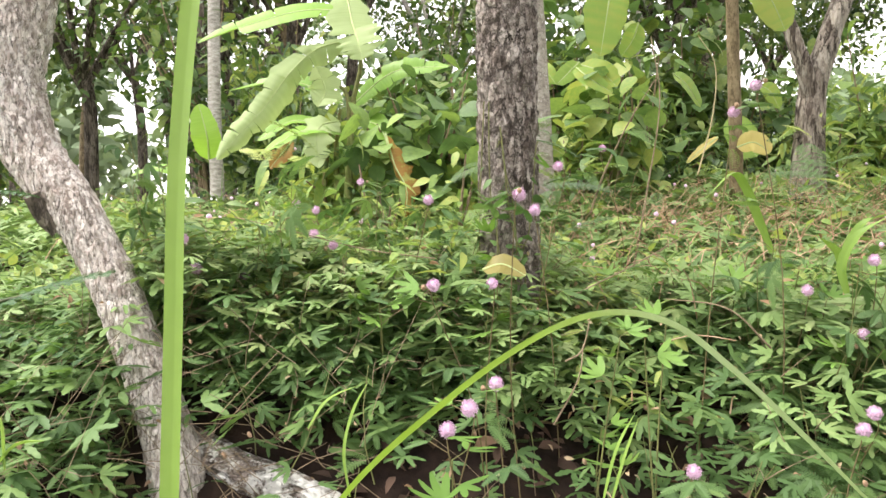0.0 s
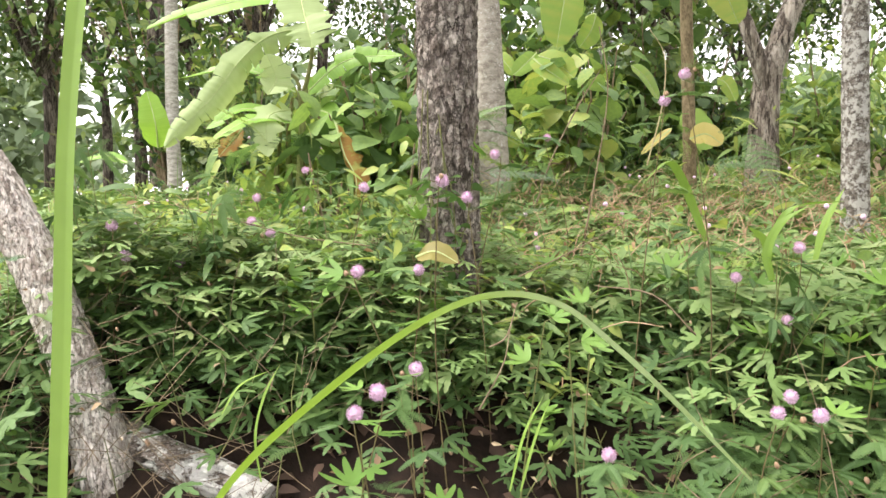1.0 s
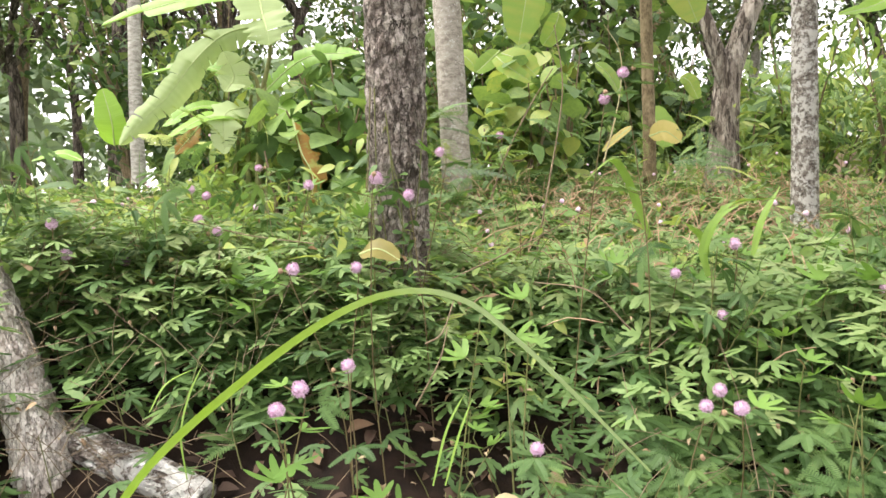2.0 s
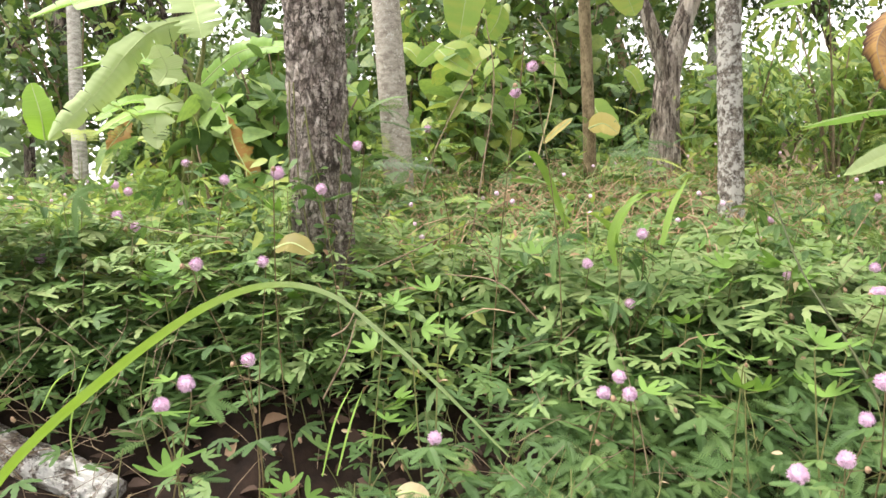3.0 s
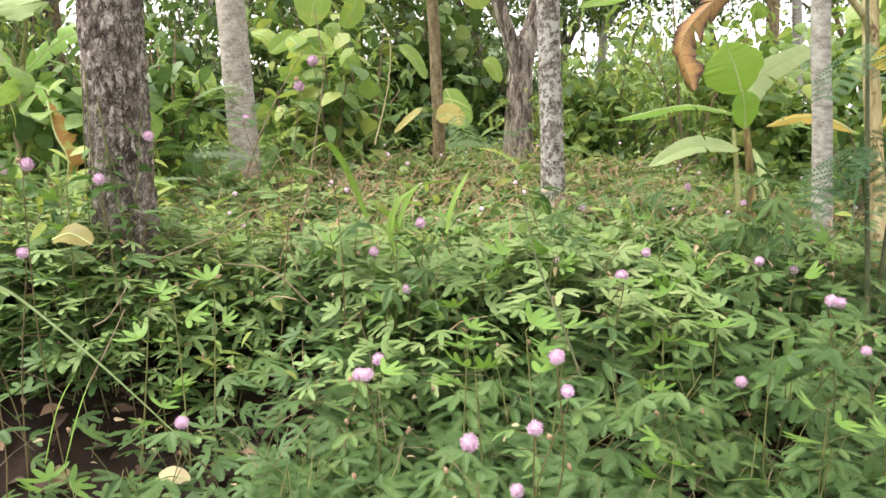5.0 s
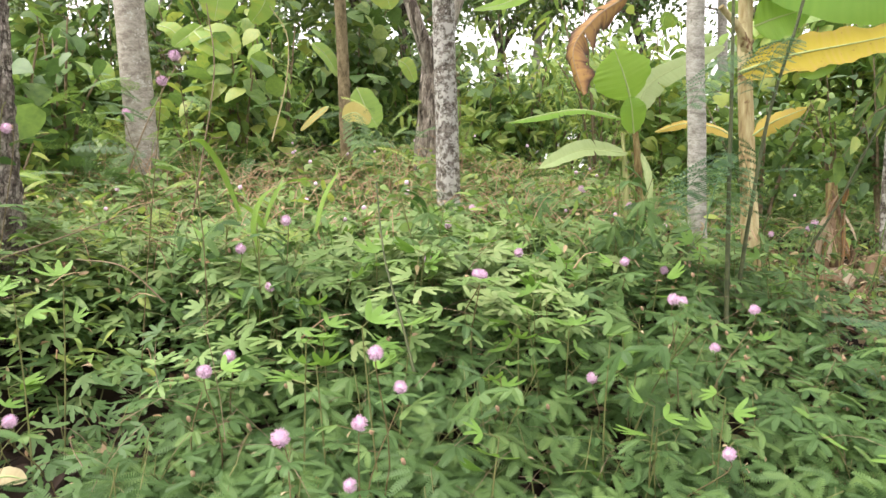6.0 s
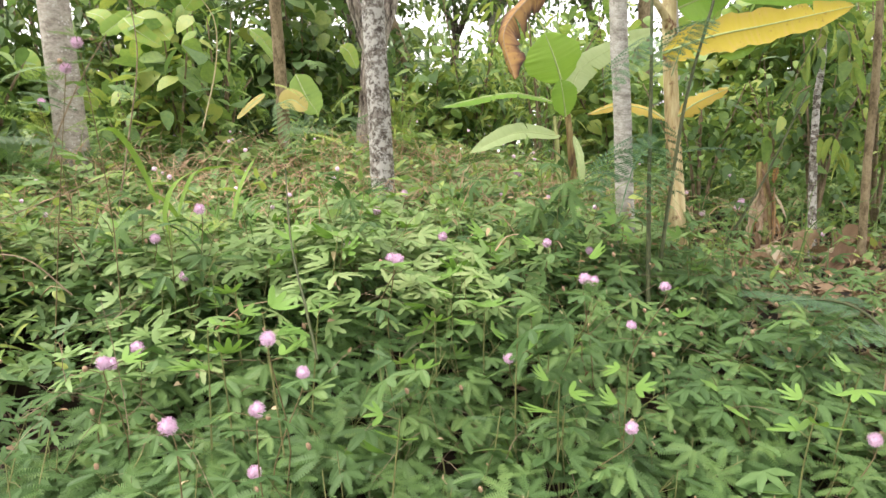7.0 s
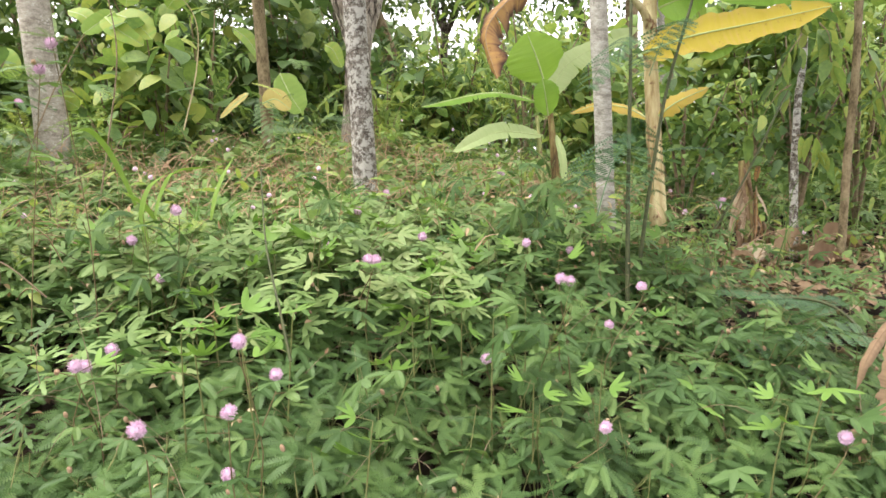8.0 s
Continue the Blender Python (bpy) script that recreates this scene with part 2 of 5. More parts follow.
M_BARK_BROWN = bark_material("brown_sapling_bark", (0.08, 0.06, 0.032), (0.17, 0.132, 0.075), (0.25, 0.2, 0.118), None, 0.6, 30.0, (1, 1, 0.5), 0.004)
M_BARK_DARK = bark_material("dark_fissured_bark", (0.045, 0.036, 0.028), (0.15, 0.122, 0.095), (0.27, 0.23, 0.185), None, 0.6, 14.0, (1, 1, 0.15), 0.012, 14.0, 30.0, 0.09, (1, 1, 0.2))
M_BARK_FORK = bark_material("pale_brown_fissured_bark", (0.08, 0.062, 0.05), (0.29, 0.245, 0.2), (0.46, 0.41, 0.345), None, 0.6, 26.0, (1, 1, 0.2), 0.01, 14.0, 26.0, 0.06, (1, 1, 0.14))
M_BARK_GREY = bark_material("pale_grey_bark", (0.19, 0.175, 0.145), (0.33, 0.31, 0.27), (0.46, 0.44, 0.39), (0.13, 0.12, 0.085), 0.6, 26.0, (1, 1, 2.6), 0.003, 26.0)
M_PSEUDO = bark_material("banana_stem_sheath", (0.12, 0.07, 0.035), (0.36, 0.28, 0.14), (0.52, 0.46, 0.26), (0.15, 0.08, 0.045), 0.55, 14.0, (1, 1, 0.12), 0.006)


# ---- building blocks ----
class Bag:
    """Collects many small pieces into one mesh, with a tone for each piece."""

    def __init__(self):
        self.v, self.loops, self.sizes, self.tone, self.n = [], [], [], [], 0

    def add(self, verts, faces, tone=0.5):
        verts, faces = np.asarray(verts, float), np.asarray(faces, int)
        self.v.append(verts)
        self.loops.append((faces + self.n).ravel())
        self.sizes.append(np.full(len(faces), faces.shape[1]))
        self.tone.append(np.full(len(verts), tone))
        self.n += len(verts)

    def many(self, verts, faces, turns, places, tones):
        out = np.einsum("nij,vj->nvi", turns, verts) + places[:, None, :]
        count, m = len(places), len(verts)
        fs = faces[None] + (np.arange(count) * m)[:, None, None] + self.n
        self.v.append(out.reshape(-1, 3))
        self.loops.append(fs.ravel())
        self.sizes.append(np.full(count * len(faces), faces.shape[1]))
        self.tone.append(np.repeat(tones, m))
        self.n += count * m

    def mesh(self, name, mat, smooth=False):
        me = bpy.data.meshes.new(name)
        v, lo, sz = np.concatenate(self.v), np.concatenate(self.loops), np.concatenate(self.sizes)
        me.vertices.add(len(v))
        me.vertices.foreach_set("co", v.ravel())
        me.loops.add(len(lo))
        me.loops.foreach_set("vertex_index", lo.astype(np.int32))
        me.polygons.add(len(sz))
        me.polygons.foreach_set("loop_start", (np.cumsum(sz) - sz).astype(np.int32))
        me.attributes.new("tone", "FLOAT", "POINT").data.foreach_set("value", np.concatenate(self.tone).astype(np.float32))
        me.update(calc_edges=True)
        me.validate()
        if smooth:
            me.shade_smooth()
        me.materials.append(mat)
        return me


def part(name, bag, mat, parent=None, label="", smooth=True):
    ob = new(name, bag if isinstance(bag, bpy.types.Mesh) else bag.mesh(name, mat, smooth))
    if parent:
        ob.parent = parent
    if label:
        ob["label"] = label
    return ob


def thing(name, place, label, category, group="", kind=""):
    ob = new(name)
    ob.location = place
    ob.empty_display_size = 0.05
    return tagged(ob, label, category, group, kind)


def spline(points, n):
    """n points on a smooth curve through the given ones."""
    p = np.asarray(points, float)
    p = np.vstack([2 * p[0] - p[1], p, 2 * p[-1] - p[-2]])
    out = []
    for u in np.linspace(0, len(p) - 3 - 1e-9, n):
        i, t = int(u), u - int(u)
        a, b, c, d = p[i:i + 4]
        out.append(0.5 * (2 * b + (c - a) * t + (2 * a - 5 * b + 4 * c - d) * t * t + (3 * b - a - 3 * c + d) * t ** 3))
    return np.array(out)


def unit(v):
    return v / (np.linalg.norm(v, axis=-1, keepdims=True) + 1e-12)


def tube(bag, path, radii, sides=6, relief=None, tone=0.5):
    path, n = np.asarray(path, float), len(path)
    radii = np.broadcast_to(radii, (n,))
    tang = unit(np.gradient(path, axis=0))
    ref = np.array((0.0, 1.0, 0.0)) if abs(tang[0][1]) < 0.8 else np.array((1.0, 0.0, 0.0))
    a = unit(np.cross(tang, ref))
    b = np.cross(tang, a)
    th = np.linspace(0, 2 * np.pi, sides, endpoint=False)
    r = np.repeat(radii[:, None], sides, 1)
    if relief:
        r = r * np.array([[1 + relief(t, p) for t in th] for p in path])
    v = path[:, None] + r[..., None] * (np.cos(th)[None, :, None] * a[:, None] + np.sin(th)[None, :, None] * b[:, None])
    i, j = np.meshgrid(np.arange(n - 1), np.arange(sides), indexing="ij")
    k = (j + 1) % sides
    f = np.stack([i * sides + j, i * sides + k, (i + 1) * sides + k, (i + 1) * sides + j], -1).reshape(-1, 4)
    bag.add(v.reshape(-1, 3), f, tone)
    m = bag.n
    for ring, flip in ((0, 1), (n - 1, 0)):
        idx = np.arange(sides)
        nxt = (idx + 1) % sides
        cap = np.stack([idx, nxt, np.full(sides, sides)], 1)
        bag.add(np.vstack([v[ring], path[ring]]), cap[:, ::-1] if not flip else cap, tone)


def plates(amount, across, along, seed=0.0):
    """Relief of plated bark: cells stretched along the trunk, with cracks between."""
    def f(t, p):
        q = Vector((math.cos(t) * across + seed, math.sin(t) * across, p[2] * along + p[0] * 2))
        q += 0.35 * noise.noise_vector(q * 1.7)
        d = noise.voronoi(q)[0]
        crack = min(1.0, (d[1] - d[0]) / 0.35)
        return amount * (crack - 0.6 + 0.5 * noise.noise(q * 3.1))
    return f


def lumps(amount, across, along, seed=0.0):
    def f(t, p):
        return amount * noise.fractal(Vector((math.cos(t) * across + seed, math.sin(t) * across, p[2] * along)), 0.6, 2.1, 4)
    return f


def turns_of(yaw, pitch, roll, size):
    cy, sy, cp, sp, cr, sr = np.cos(yaw), np.sin(yaw), np.cos(pitch), np.sin(pitch), np.cos(roll), np.sin(roll)
    z, o = np.zeros_like(yaw), np.ones_like(yaw)
    rz = np.stack([cy, -sy, z, sy, cy, z, z, z, o], -1).reshape(-1, 3, 3)
    rx = np.stack([o, z, z, z, cp, -sp, z, sp, cp], -1).reshape(-1, 3, 3)
    ry = np.stack([cr, z, sr, z, o, z, -sr, z, cr], -1).reshape(-1, 3, 3)
    return rz @ rx @ ry * np.reshape(size, (-1, 1, 1))


def blade_template(width, fold=0.15, droop=0.25, rows=5, peak=0.4):
    """A leaf one long, lying along +y: midrib and two halves."""
    v, f = [], []
    for k in range(rows + 1):
        s = k / rows
        w = 0.5 * width * (math.sin(math.pi * s ** (0.7 if peak < 0.5 else 1.3)) ** 0.8 if 0 < s < 1 else 0.0) + 0.006
        z = -droop * s * s
        v += [(-w, s, z + fold * w), (0, s, z), (w, s, z + fold * w)]
    for k in range(rows):
        a = 3 * k
        f += [(a, a + 1, a + 4, a + 3), (a + 1, a + 2, a + 5, a + 4)]
    return np.array(v), np.array(f)


def pinna_half_width(s):
    """Outline of a mimosa feather: oblong, blunt at both ends."""
    return np.clip(np.sin(np.pi * (0.07 + 0.87 * s)), 0, 1) ** 0.65


def pinna(length, width, pairs, droop, fold, gap=0.0):
    """One feather of a mimosa leaf: two rows of narrow oblong leaflets on a midrib, each laid a little over the next."""
    v, f = [], []
    for side in (-1, 1):
        for k in range(pairs):
            s0, s1 = 0.08 + 0.9 * (k + max(gap, 0.06)) / pairs, 0.08 + 0.9 * (k + 0.96) / pairs
            mid = (s0 + s1) / 2
            w = 0.5 * width * float(pinna_half_width(mid))
            lean = (0.2 + 0.3 * mid) * w
            b = len(v)
            tilt = 0.0 if gap else 0.13 * length / pairs
            for s, u, dy, up in ((s0, 0, 0, tilt), (s1, 0, 0, -tilt), (s1 - 0.26 / pairs, 1, lean, -0.4 * tilt), (s0 + 0.14 / pairs, 1, lean, 0.4 * tilt)):
                v.append((side * u * w, s * length + dy, -droop * s * s * length + u * w * fold + up))
            f.append((b, b + 1, b + 2, b + 3) if side < 0 else (b, b + 3, b + 2, b + 1))
    b = len(v)
    v += [(-0.0008, 0, 0.0008), (0.0008, 0, 0.0008), (0.0004, length, 0.0008 - droop * length), (-0.0004, length, 0.0008 - droop * length)]
    f.append((b, b + 1, b + 2, b + 3))
    return np.array(v), np.array(f)


def solid_pinna(length, width, rows, droop, fold, notch=0.68):
    """A feather seen from further off, its leaflets closed up to one blade with a notched rim."""
    v, f = [], []
    for k in range(rows + 1):
        s = k / rows
        w = 0.5 * width * (float(pinna_half_width(s)) if 0 < k < rows else 0.25) * (1.0 if k % 2 else notch)
        z = -droop * s * s * length
        v += [(-w, s * length + 0.2 * w, z + fold * w), (0, s * length, z), (w, s * length + 0.2 * w, z + fold * w)]
    for k in range(rows):
        a = 3 * k
        f += [(a, a + 1, a + 4, a + 3), (a + 1, a + 2, a + 5, a + 4)]
    return np.array(v), np.array(f)


def mimosa_leaf_template(rng, length, pairs, spread=1.0, lift=0.0, width=0.36, make=pinna, sag=(0.02, 0.3)):
    """Two pairs of feathers fanned out from the tip of the leaf stalk."""
    v, f, n = [], [], 0
    for a in (-68, -22, 23, 66):
        a = radians(a * spread + rng.uniform(-8, 8))
        pv, pf = make(length * rng.uniform(0.85, 1.12), length * width * rng.uniform(0.9, 1.1), pairs, rng.uniform(*sag) - lift, rng.uniform(-0.1, 0.22))
        c, s = math.cos(a), math.sin(a)
        pv = pv @ np.array(((c, s, 0), (-s, c, 0), (0, 0, 1)))
        v.append(pv)
        f.append(pf + n)
        n += len(pv)
    return np.vstack(v), np.vstack(f)


def scatter_leaves(bag, template, centers, rng, size, pitch=(0.0, 0.4), roll=0.35, tone=(0, 1), yaw=None, face=0.0):
    """face: how far the leaves lean towards the open, lighter side (radians)."""
    n = len(centers)
    yaws = rng.uniform(0, 2 * np.pi, n) if yaw is None else rng.normal(yaw[0], yaw[1], n)
    sizes = rng.uniform(*size, n)
    turns = turns_of(yaws, rng.normal(pitch[0], pitch[1], n), rng.normal(0, roll, n), sizes)
    if face:
        lean = rng.normal(face, 0.12, n)
        turns = turns_of(0 * lean, lean, 0 * lean, np.ones(n)) @ turns
    bag.many(*template, turns, np.asarray(centers), rng.uniform(*tone, n))


def ribbon(bag, path, widths, side, fold=0.25, tone=0.5):
    """A grass blade: a folded strip along a path, with a midrib."""
    path = np.asarray(path, float)
    tang = unit(np.gradient(path, axis=0))
    sd = unit(np.asarray(side, float) - tang * (tang @ np.asarray(side, float))[:, None])
    up = np.cross(sd, tang)
    w = np.asarray(widths)[:, None] / 2
    v = np.stack([path - sd * w + up * w * fold, path - sd * w * 0.12, path + sd * w * 0.12, path + sd * w + up * w * fold], 1).reshape(-1, 3)
    f = [(4 * i + k, 4 * i + k + 1, 4 * i + k + 5, 4 * i + k + 4) for i in range(len(path) - 1) for k in range(3)]
    bag.add(v, f, np.repeat(tone, 4) if np.ndim(tone) else tone)


# ---- ground ----
RISE_Y = (-30, 0.0, 0.4, 0.7, 1.05, 1.4, 2.2, 3.0, 4.0, 12.0, 80.0)
RISE_Z = (-0.36, -0.33, -0.3, -0.23, -0.13, 0.02, 0.12, 0.3, 0.36, 0.4, 0.45)


def ground_z(x, y):
    z = np.interp(y, RISE_Y, RISE_Z)
    left = np.clip((0.3 - x) / 0.5, 0, 1) * np.exp(-((y - 1.6) / 0.3) ** 2) * 0.06 - np.exp(-(((x + 0.35) / 0.35) ** 2 + ((y - 1.1) / 0.25) ** 2)) * 0.04
    right = -np.clip((x - 1.9) / 1.0, 0, 1) * np.clip((y - 1.2) / 1.5, 0, 1) * 0.2
    dip = -0.1 * np.exp(-(((x - 0.26) / 0.3) ** 2 + ((y - 1.1) / 0.22) ** 2)) - 0.09 * np.exp(-(((x - 0.43) / 0.2) ** 2 + ((y - 1.4) / 0.16) ** 2))
    return z + left + right + dip + 0.02 * np.sin(x * 5.1 + y * 3.3) * np.sin(y * 4.3 - x)


def canopy(x, y):
    """Height of the undergrowth over the ground."""
    h = np.interp(y, (0.3, 0.7, 1.05, 1.4, 2.2, 3.0, 4.5), (0.2, 0.22, 0.23, 0.26, 0.21, 0.22, 0.28))
    h = h + 0.075 * np.clip((0.5 - x) / 0.6, 0, 1) * np.clip((y - 0.9) / 0.3, 0, 1)
    hollow = np.exp(-(((x - 0.14) / 0.34) ** 2 + ((y - 1.05) / 0.3) ** 2))
    hollow = np.maximum(hollow, 0.8 * np.exp(-(((x - 0.43) / 0.22) ** 2 + ((y - 1.38) / 0.24) ** 2)))
    bare = np.clip((x - 2.2) / 0.5, 0, 1) * np.clip((2.6 - y) / 0.5, 0, 1) * np.clip((y - 0.9) / 0.5, 0, 1)
    far_left = np.clip((-0.7 - x) / 0.3, 0, 1)
    h = h * (1 + 0.16 * np.sin(7.3 * x + 2.1 * y) * np.sin(5.7 * y - 3.1 * x + 1.3) + 0.1 * np.sin(17 * x + 2) * np.sin(13 * y))
    log_side = np.exp(-(((x + 0.42) / 0.3) ** 2 + ((y - 0.98) / 0.22) ** 2))
    return h * (1 - 0.6 * log_side) * (1 - 0.6 * hollow) * (1 - 0.6 * bare) * (1 - 0.45 * far_left)


def build_ground():
    axis_x = np.concatenate([-np.geomspace(60, 2.6, 16), np.arange(-2.5, 5.0, 0.05), np.geomspace(5.1, 70, 16)])
    axis_y = np.concatenate([-np.geomspace(40, 1.1, 10), np.arange(-1, 5.5, 0.05), np.geomspace(5.6, 90, 16)])
    X, Y = np.meshgrid(axis_x, axis_y)
    rng = np.random.default_rng(1)
    Z = ground_z(X, Y) + rng.normal(0, 0.004, X.shape)
    nx = len(axis_x)
    i, j = np.meshgrid(np.arange(len(axis_y) - 1), np.arange(nx - 1), indexing="ij")
    f = np.stack([i * nx + j, i * nx + j + 1, (i + 1) * nx + j + 1, (i + 1) * nx + j], -1).reshape(-1, 4)
    bag = Bag()
    bag.add(np.stack([X, Y, Z], -1).reshape(-1, 3), f)
    tagged(part("ground", bag, M_SOIL), "reddish-brown forest soil, darkened for shade, under plants and leaf litter", "ground", kind="structure")


build_ground()


# ---- trees ----
def crown_leaves(bag, rng, center, radius, count, template, size, clumps=22):
    c = rng.normal(0, 1, (clumps, 3)) * np.asarray(radius) * 0.5 + center
    who = rng.integers(0, clumps, count)
    pts = c[who] + rng.normal(0, 1, (count, 3)) * np.asarray(radius) * 0.17
    scatter_leaves(bag, template, pts, rng, size, (-0.35, 0.5), 0.6)


LEAF_OVATE = blade_template(0.5)
LEAF_ROUND = blade_template(0.85, 0.1, 0.3)
LEAF_LANCE = blade_template(0.24, 0.2, 0.35)


def tree(path, radii, bark, label, crown, seed, rings=90, sides=40, relief=None, leaf=None, limbs=5, count=320, leaf_size=(0.07, 0.14)):
    """A trunk along a path, a few limbs high up and a loose crown."""
    rng = np.random.default_rng(seed)
    root = thing("tree", path[0], label, "tree")
    root.location = (0, 0, 0)
    bag = Bag()
    tube(bag, spline(path, rings), np.interp(np.linspace(0, 1, rings), np.linspace(0, 1, len(radii)), radii), sides, relief)
    part("trunk", bag, bark, root)
    top = np.array(path[-1], float)
    leaves = Bag()
    for k in range(limbs):
        lb = Bag()
        a = rng.uniform(0, 6.28)
        end = top + np.array((math.cos(a) * crown * rng.uniform(0.4, 0.9), math.sin(a) * crown * rng.uniform(0.4, 0.9), rng.uniform(0.2, 1.2) * crown))
        mid = (top + end) / 2 + (0, 0, 0.15 * crown)
        tube(lb, spline([top - (0, 0, 0.15), mid, end], 8), np.linspace(radii[-1] * 0.7, 0.008, 8), 6)
        part("limb", lb, bark, root)
        crown_leaves(leaves, rng, end, (crown * 0.7, crown * 0.7, crown * 0.5), count // limbs, leaf or LEAF_OVATE, leaf_size, 8)
    part("crown", leaves, M_TREELEAF, root)
    return root


tree([(0.15, 1.72, 0.0), (0.145, 1.715, 0.5), (0.148, 1.71, 1.0), (0.16, 1.71, 1.6), (0.18, 1.72, 3.2)], [0.092, 0.079, 0.079, 0.079, 0.068], M_BARK_MAIN,
     "straight tree trunk with dark cracked grey-brown bark and climbing vines", 1.5, 11, 300, 90, plates(0.09, 4.0, 17.0))
tree([(0.36, 2.9, 0.25), (0.345, 2.9, 0.7), (0.325, 2.9, 1.2), (0.3, 2.9, 1.8), (0.26, 2.92, 3.6)], [0.074, 0.063, 0.06, 0.057, 0.048], M_BARK_PALE,
     "slender tree trunk with smooth pale grey bark", 1.6, 12, 90, 40, lumps(0.03, 1.0, 3.0))
tree([(1.525, 2.22, 0.1), (1.52, 2.22, 0.5), (1.51, 2.22, 0.95), (1.5, 2.22, 1.6), (1.5, 2.25, 3.4)], [0.05, 0.044, 0.041, 0.04, 0.035], M_BARK_LICHEN,
     "thin tree trunk speckled with white and grey lichen", 1.4, 13, 160, 40, lumps(0.04, 1.4, 9.0))
tree([(1.23, 3.0, 0.25), (1.225, 3.0, 0.7), (1.22, 3.02, 1.1), (1.2, 3.02, 1.8), (1.18, 3.02, 2.8)], [0.032, 0.029, 0.027, 0.026, 0.022], M_BARK_BROWN,
     "brown sapling trunk rising out of the undergrowth", 1.0, 14, 60, 20, lumps(0.06, 1.0, 8.0), None, 4, 300)
# Real trunk; the crown above the view is thickened to shade the right.
tree([(2.26, 1.7, -0.02), (2.235, 1.695, 0.35), (2.22, 1.69, 0.65), (2.2, 1.69, 1.1), (2.19, 1.7, 2.8)], [0.034, 0.03, 0.029, 0.028, 0.022], M_BARK_GREY,
     "slim young tree with pale grey ringed bark", 1.2, 15, 110, 24, lumps(0.04, 1.0, 12.0), None, 6, 2400)
tree([(1.711, 3.376, 0.490), (1.729, 3.399, 0.824), (1.757, 3.416, 1.074), (1.846, 3.436, 1.324), (1.936, 3.461, 1.656), (2.073, 3.545, 2.881)], [0.092, 0.07, 0.062, 0.05, 0.048, 0.04], M_BARK_FORK,
     "forked tree with pale brown fissured bark and dark hollows", 1.5, 16, 120, 40, plates(0.1, 2.0, 3.0))
fork = bpy.data.objects["trunk.005"]
fork_bag = Bag()
tube(fork_bag, spline([(1.735, 3.391, 1.016), (1.684, 3.380, 1.180), (1.637, 3.388, 1.319), (1.585, 3.443, 1.580), (1.516, 3.593, 2.388)], 40), np.linspace(0.046, 0.022, 40), 24, plates(0.12, 2.0, 3.0, 3.0))
part("fork", fork_bag, M_BARK_FORK, fork.parent)
tree([(3.332, 2.003, -0.045), (3.356, 2.048, 0.316), (3.397, 2.088, 0.678), (3.450, 2.121, 1.014), (3.550, 2.279, 2.316)], [0.02, 0.017, 0.015, 0.014, 0.011], M_BARK_LICHEN,
     "thin grey sapling hung with drooping leaves", 0.8, 17, 80, 18, lumps(0.08, 1.0, 14.0), None, 4, 300)
# Crown out of view, given extra leaves as a shade for the right.
tree([(3.254, 1.691, -0.180), (3.288, 1.723, 0.113), (3.331, 1.757, 0.438), (3.391, 1.795, 0.829), (3.516, 1.914, 1.914)], [0.018, 0.016, 0.0155, 0.015, 0.011], M_BARK_BROWN,
     "slender brown sapling stem beside leaf litter", 1.1, 18, 80, 16, lumps(0.08, 1.0, 14.0), None, 5, 2000)
tree([(-1.358, 3.718, 0.597), (-1.366, 3.748, 1.000), (-1.364, 3.781, 1.435), (-1.341, 3.912, 3.174)], [0.04, 0.036, 0.034, 0.03], M_BARK_GREY,
     "slender pale trunk behind the banana plants", 1.2, 19, 60, 20, lumps(0.05, 1.0, 8.0))
tree([(-1.718, 4.418, 0.613), (-1.728, 4.454, 1.089), (-1.736, 4.493, 1.602), (-1.724, 4.647, 3.654)], [0.07, 0.06, 0.055, 0.05], M_BARK_DARK,
     "dark trunk among shrubs behind the banana plants", 1.4, 20, 60, 20, lumps(0.08, 1.0, 6.0))


# Two unseen trees, added so their crowns shade the right of the view.
for spot_x, spot_y, number in ((2.3, -1.1, 1), (3.4, -1.2, 2)):
    base_z = float(ground_z(spot_x, spot_y))
    tree([(spot_x, spot_y, base_z - 0.05), (spot_x + 0.03, spot_y, base_z + 1.2), (spot_x - 0.05, spot_y + 0.05, base_z + 3.2)], [0.09, 0.075, 0.06], (M_BARK_MAIN, M_BARK_PALE)[number % 2],
         "unseen tree added behind the camera to shade the right side", 1.3, 30 + number, 40, 20, lumps(0.06, 1.5, 6.0), None, 6, 2200)


# Low unseen crowns, added to keep sun and sky off the nearest plants.
for spot_x, spot_y, number in ((-0.35, -0.8, 1), (0.6, -0.95, 2), (1.55, -0.95, 3)):
    base_z = float(ground_z(spot_x, spot_y))
    tree([(spot_x, spot_y, base_z - 0.05), (spot_x + 0.02, spot_y - 0.03, base_z + 1.0), (spot_x - 0.02, spot_y + 0.04, base_z + 1.95)], [0.035, 0.03, 0.022], M_BARK_BROWN,
         "unseen low tree added behind the camera to shade the near plants", 0.75, 40 + number, 30, 14, lumps(0.06, 1.5, 6.0), None, 6, 900)


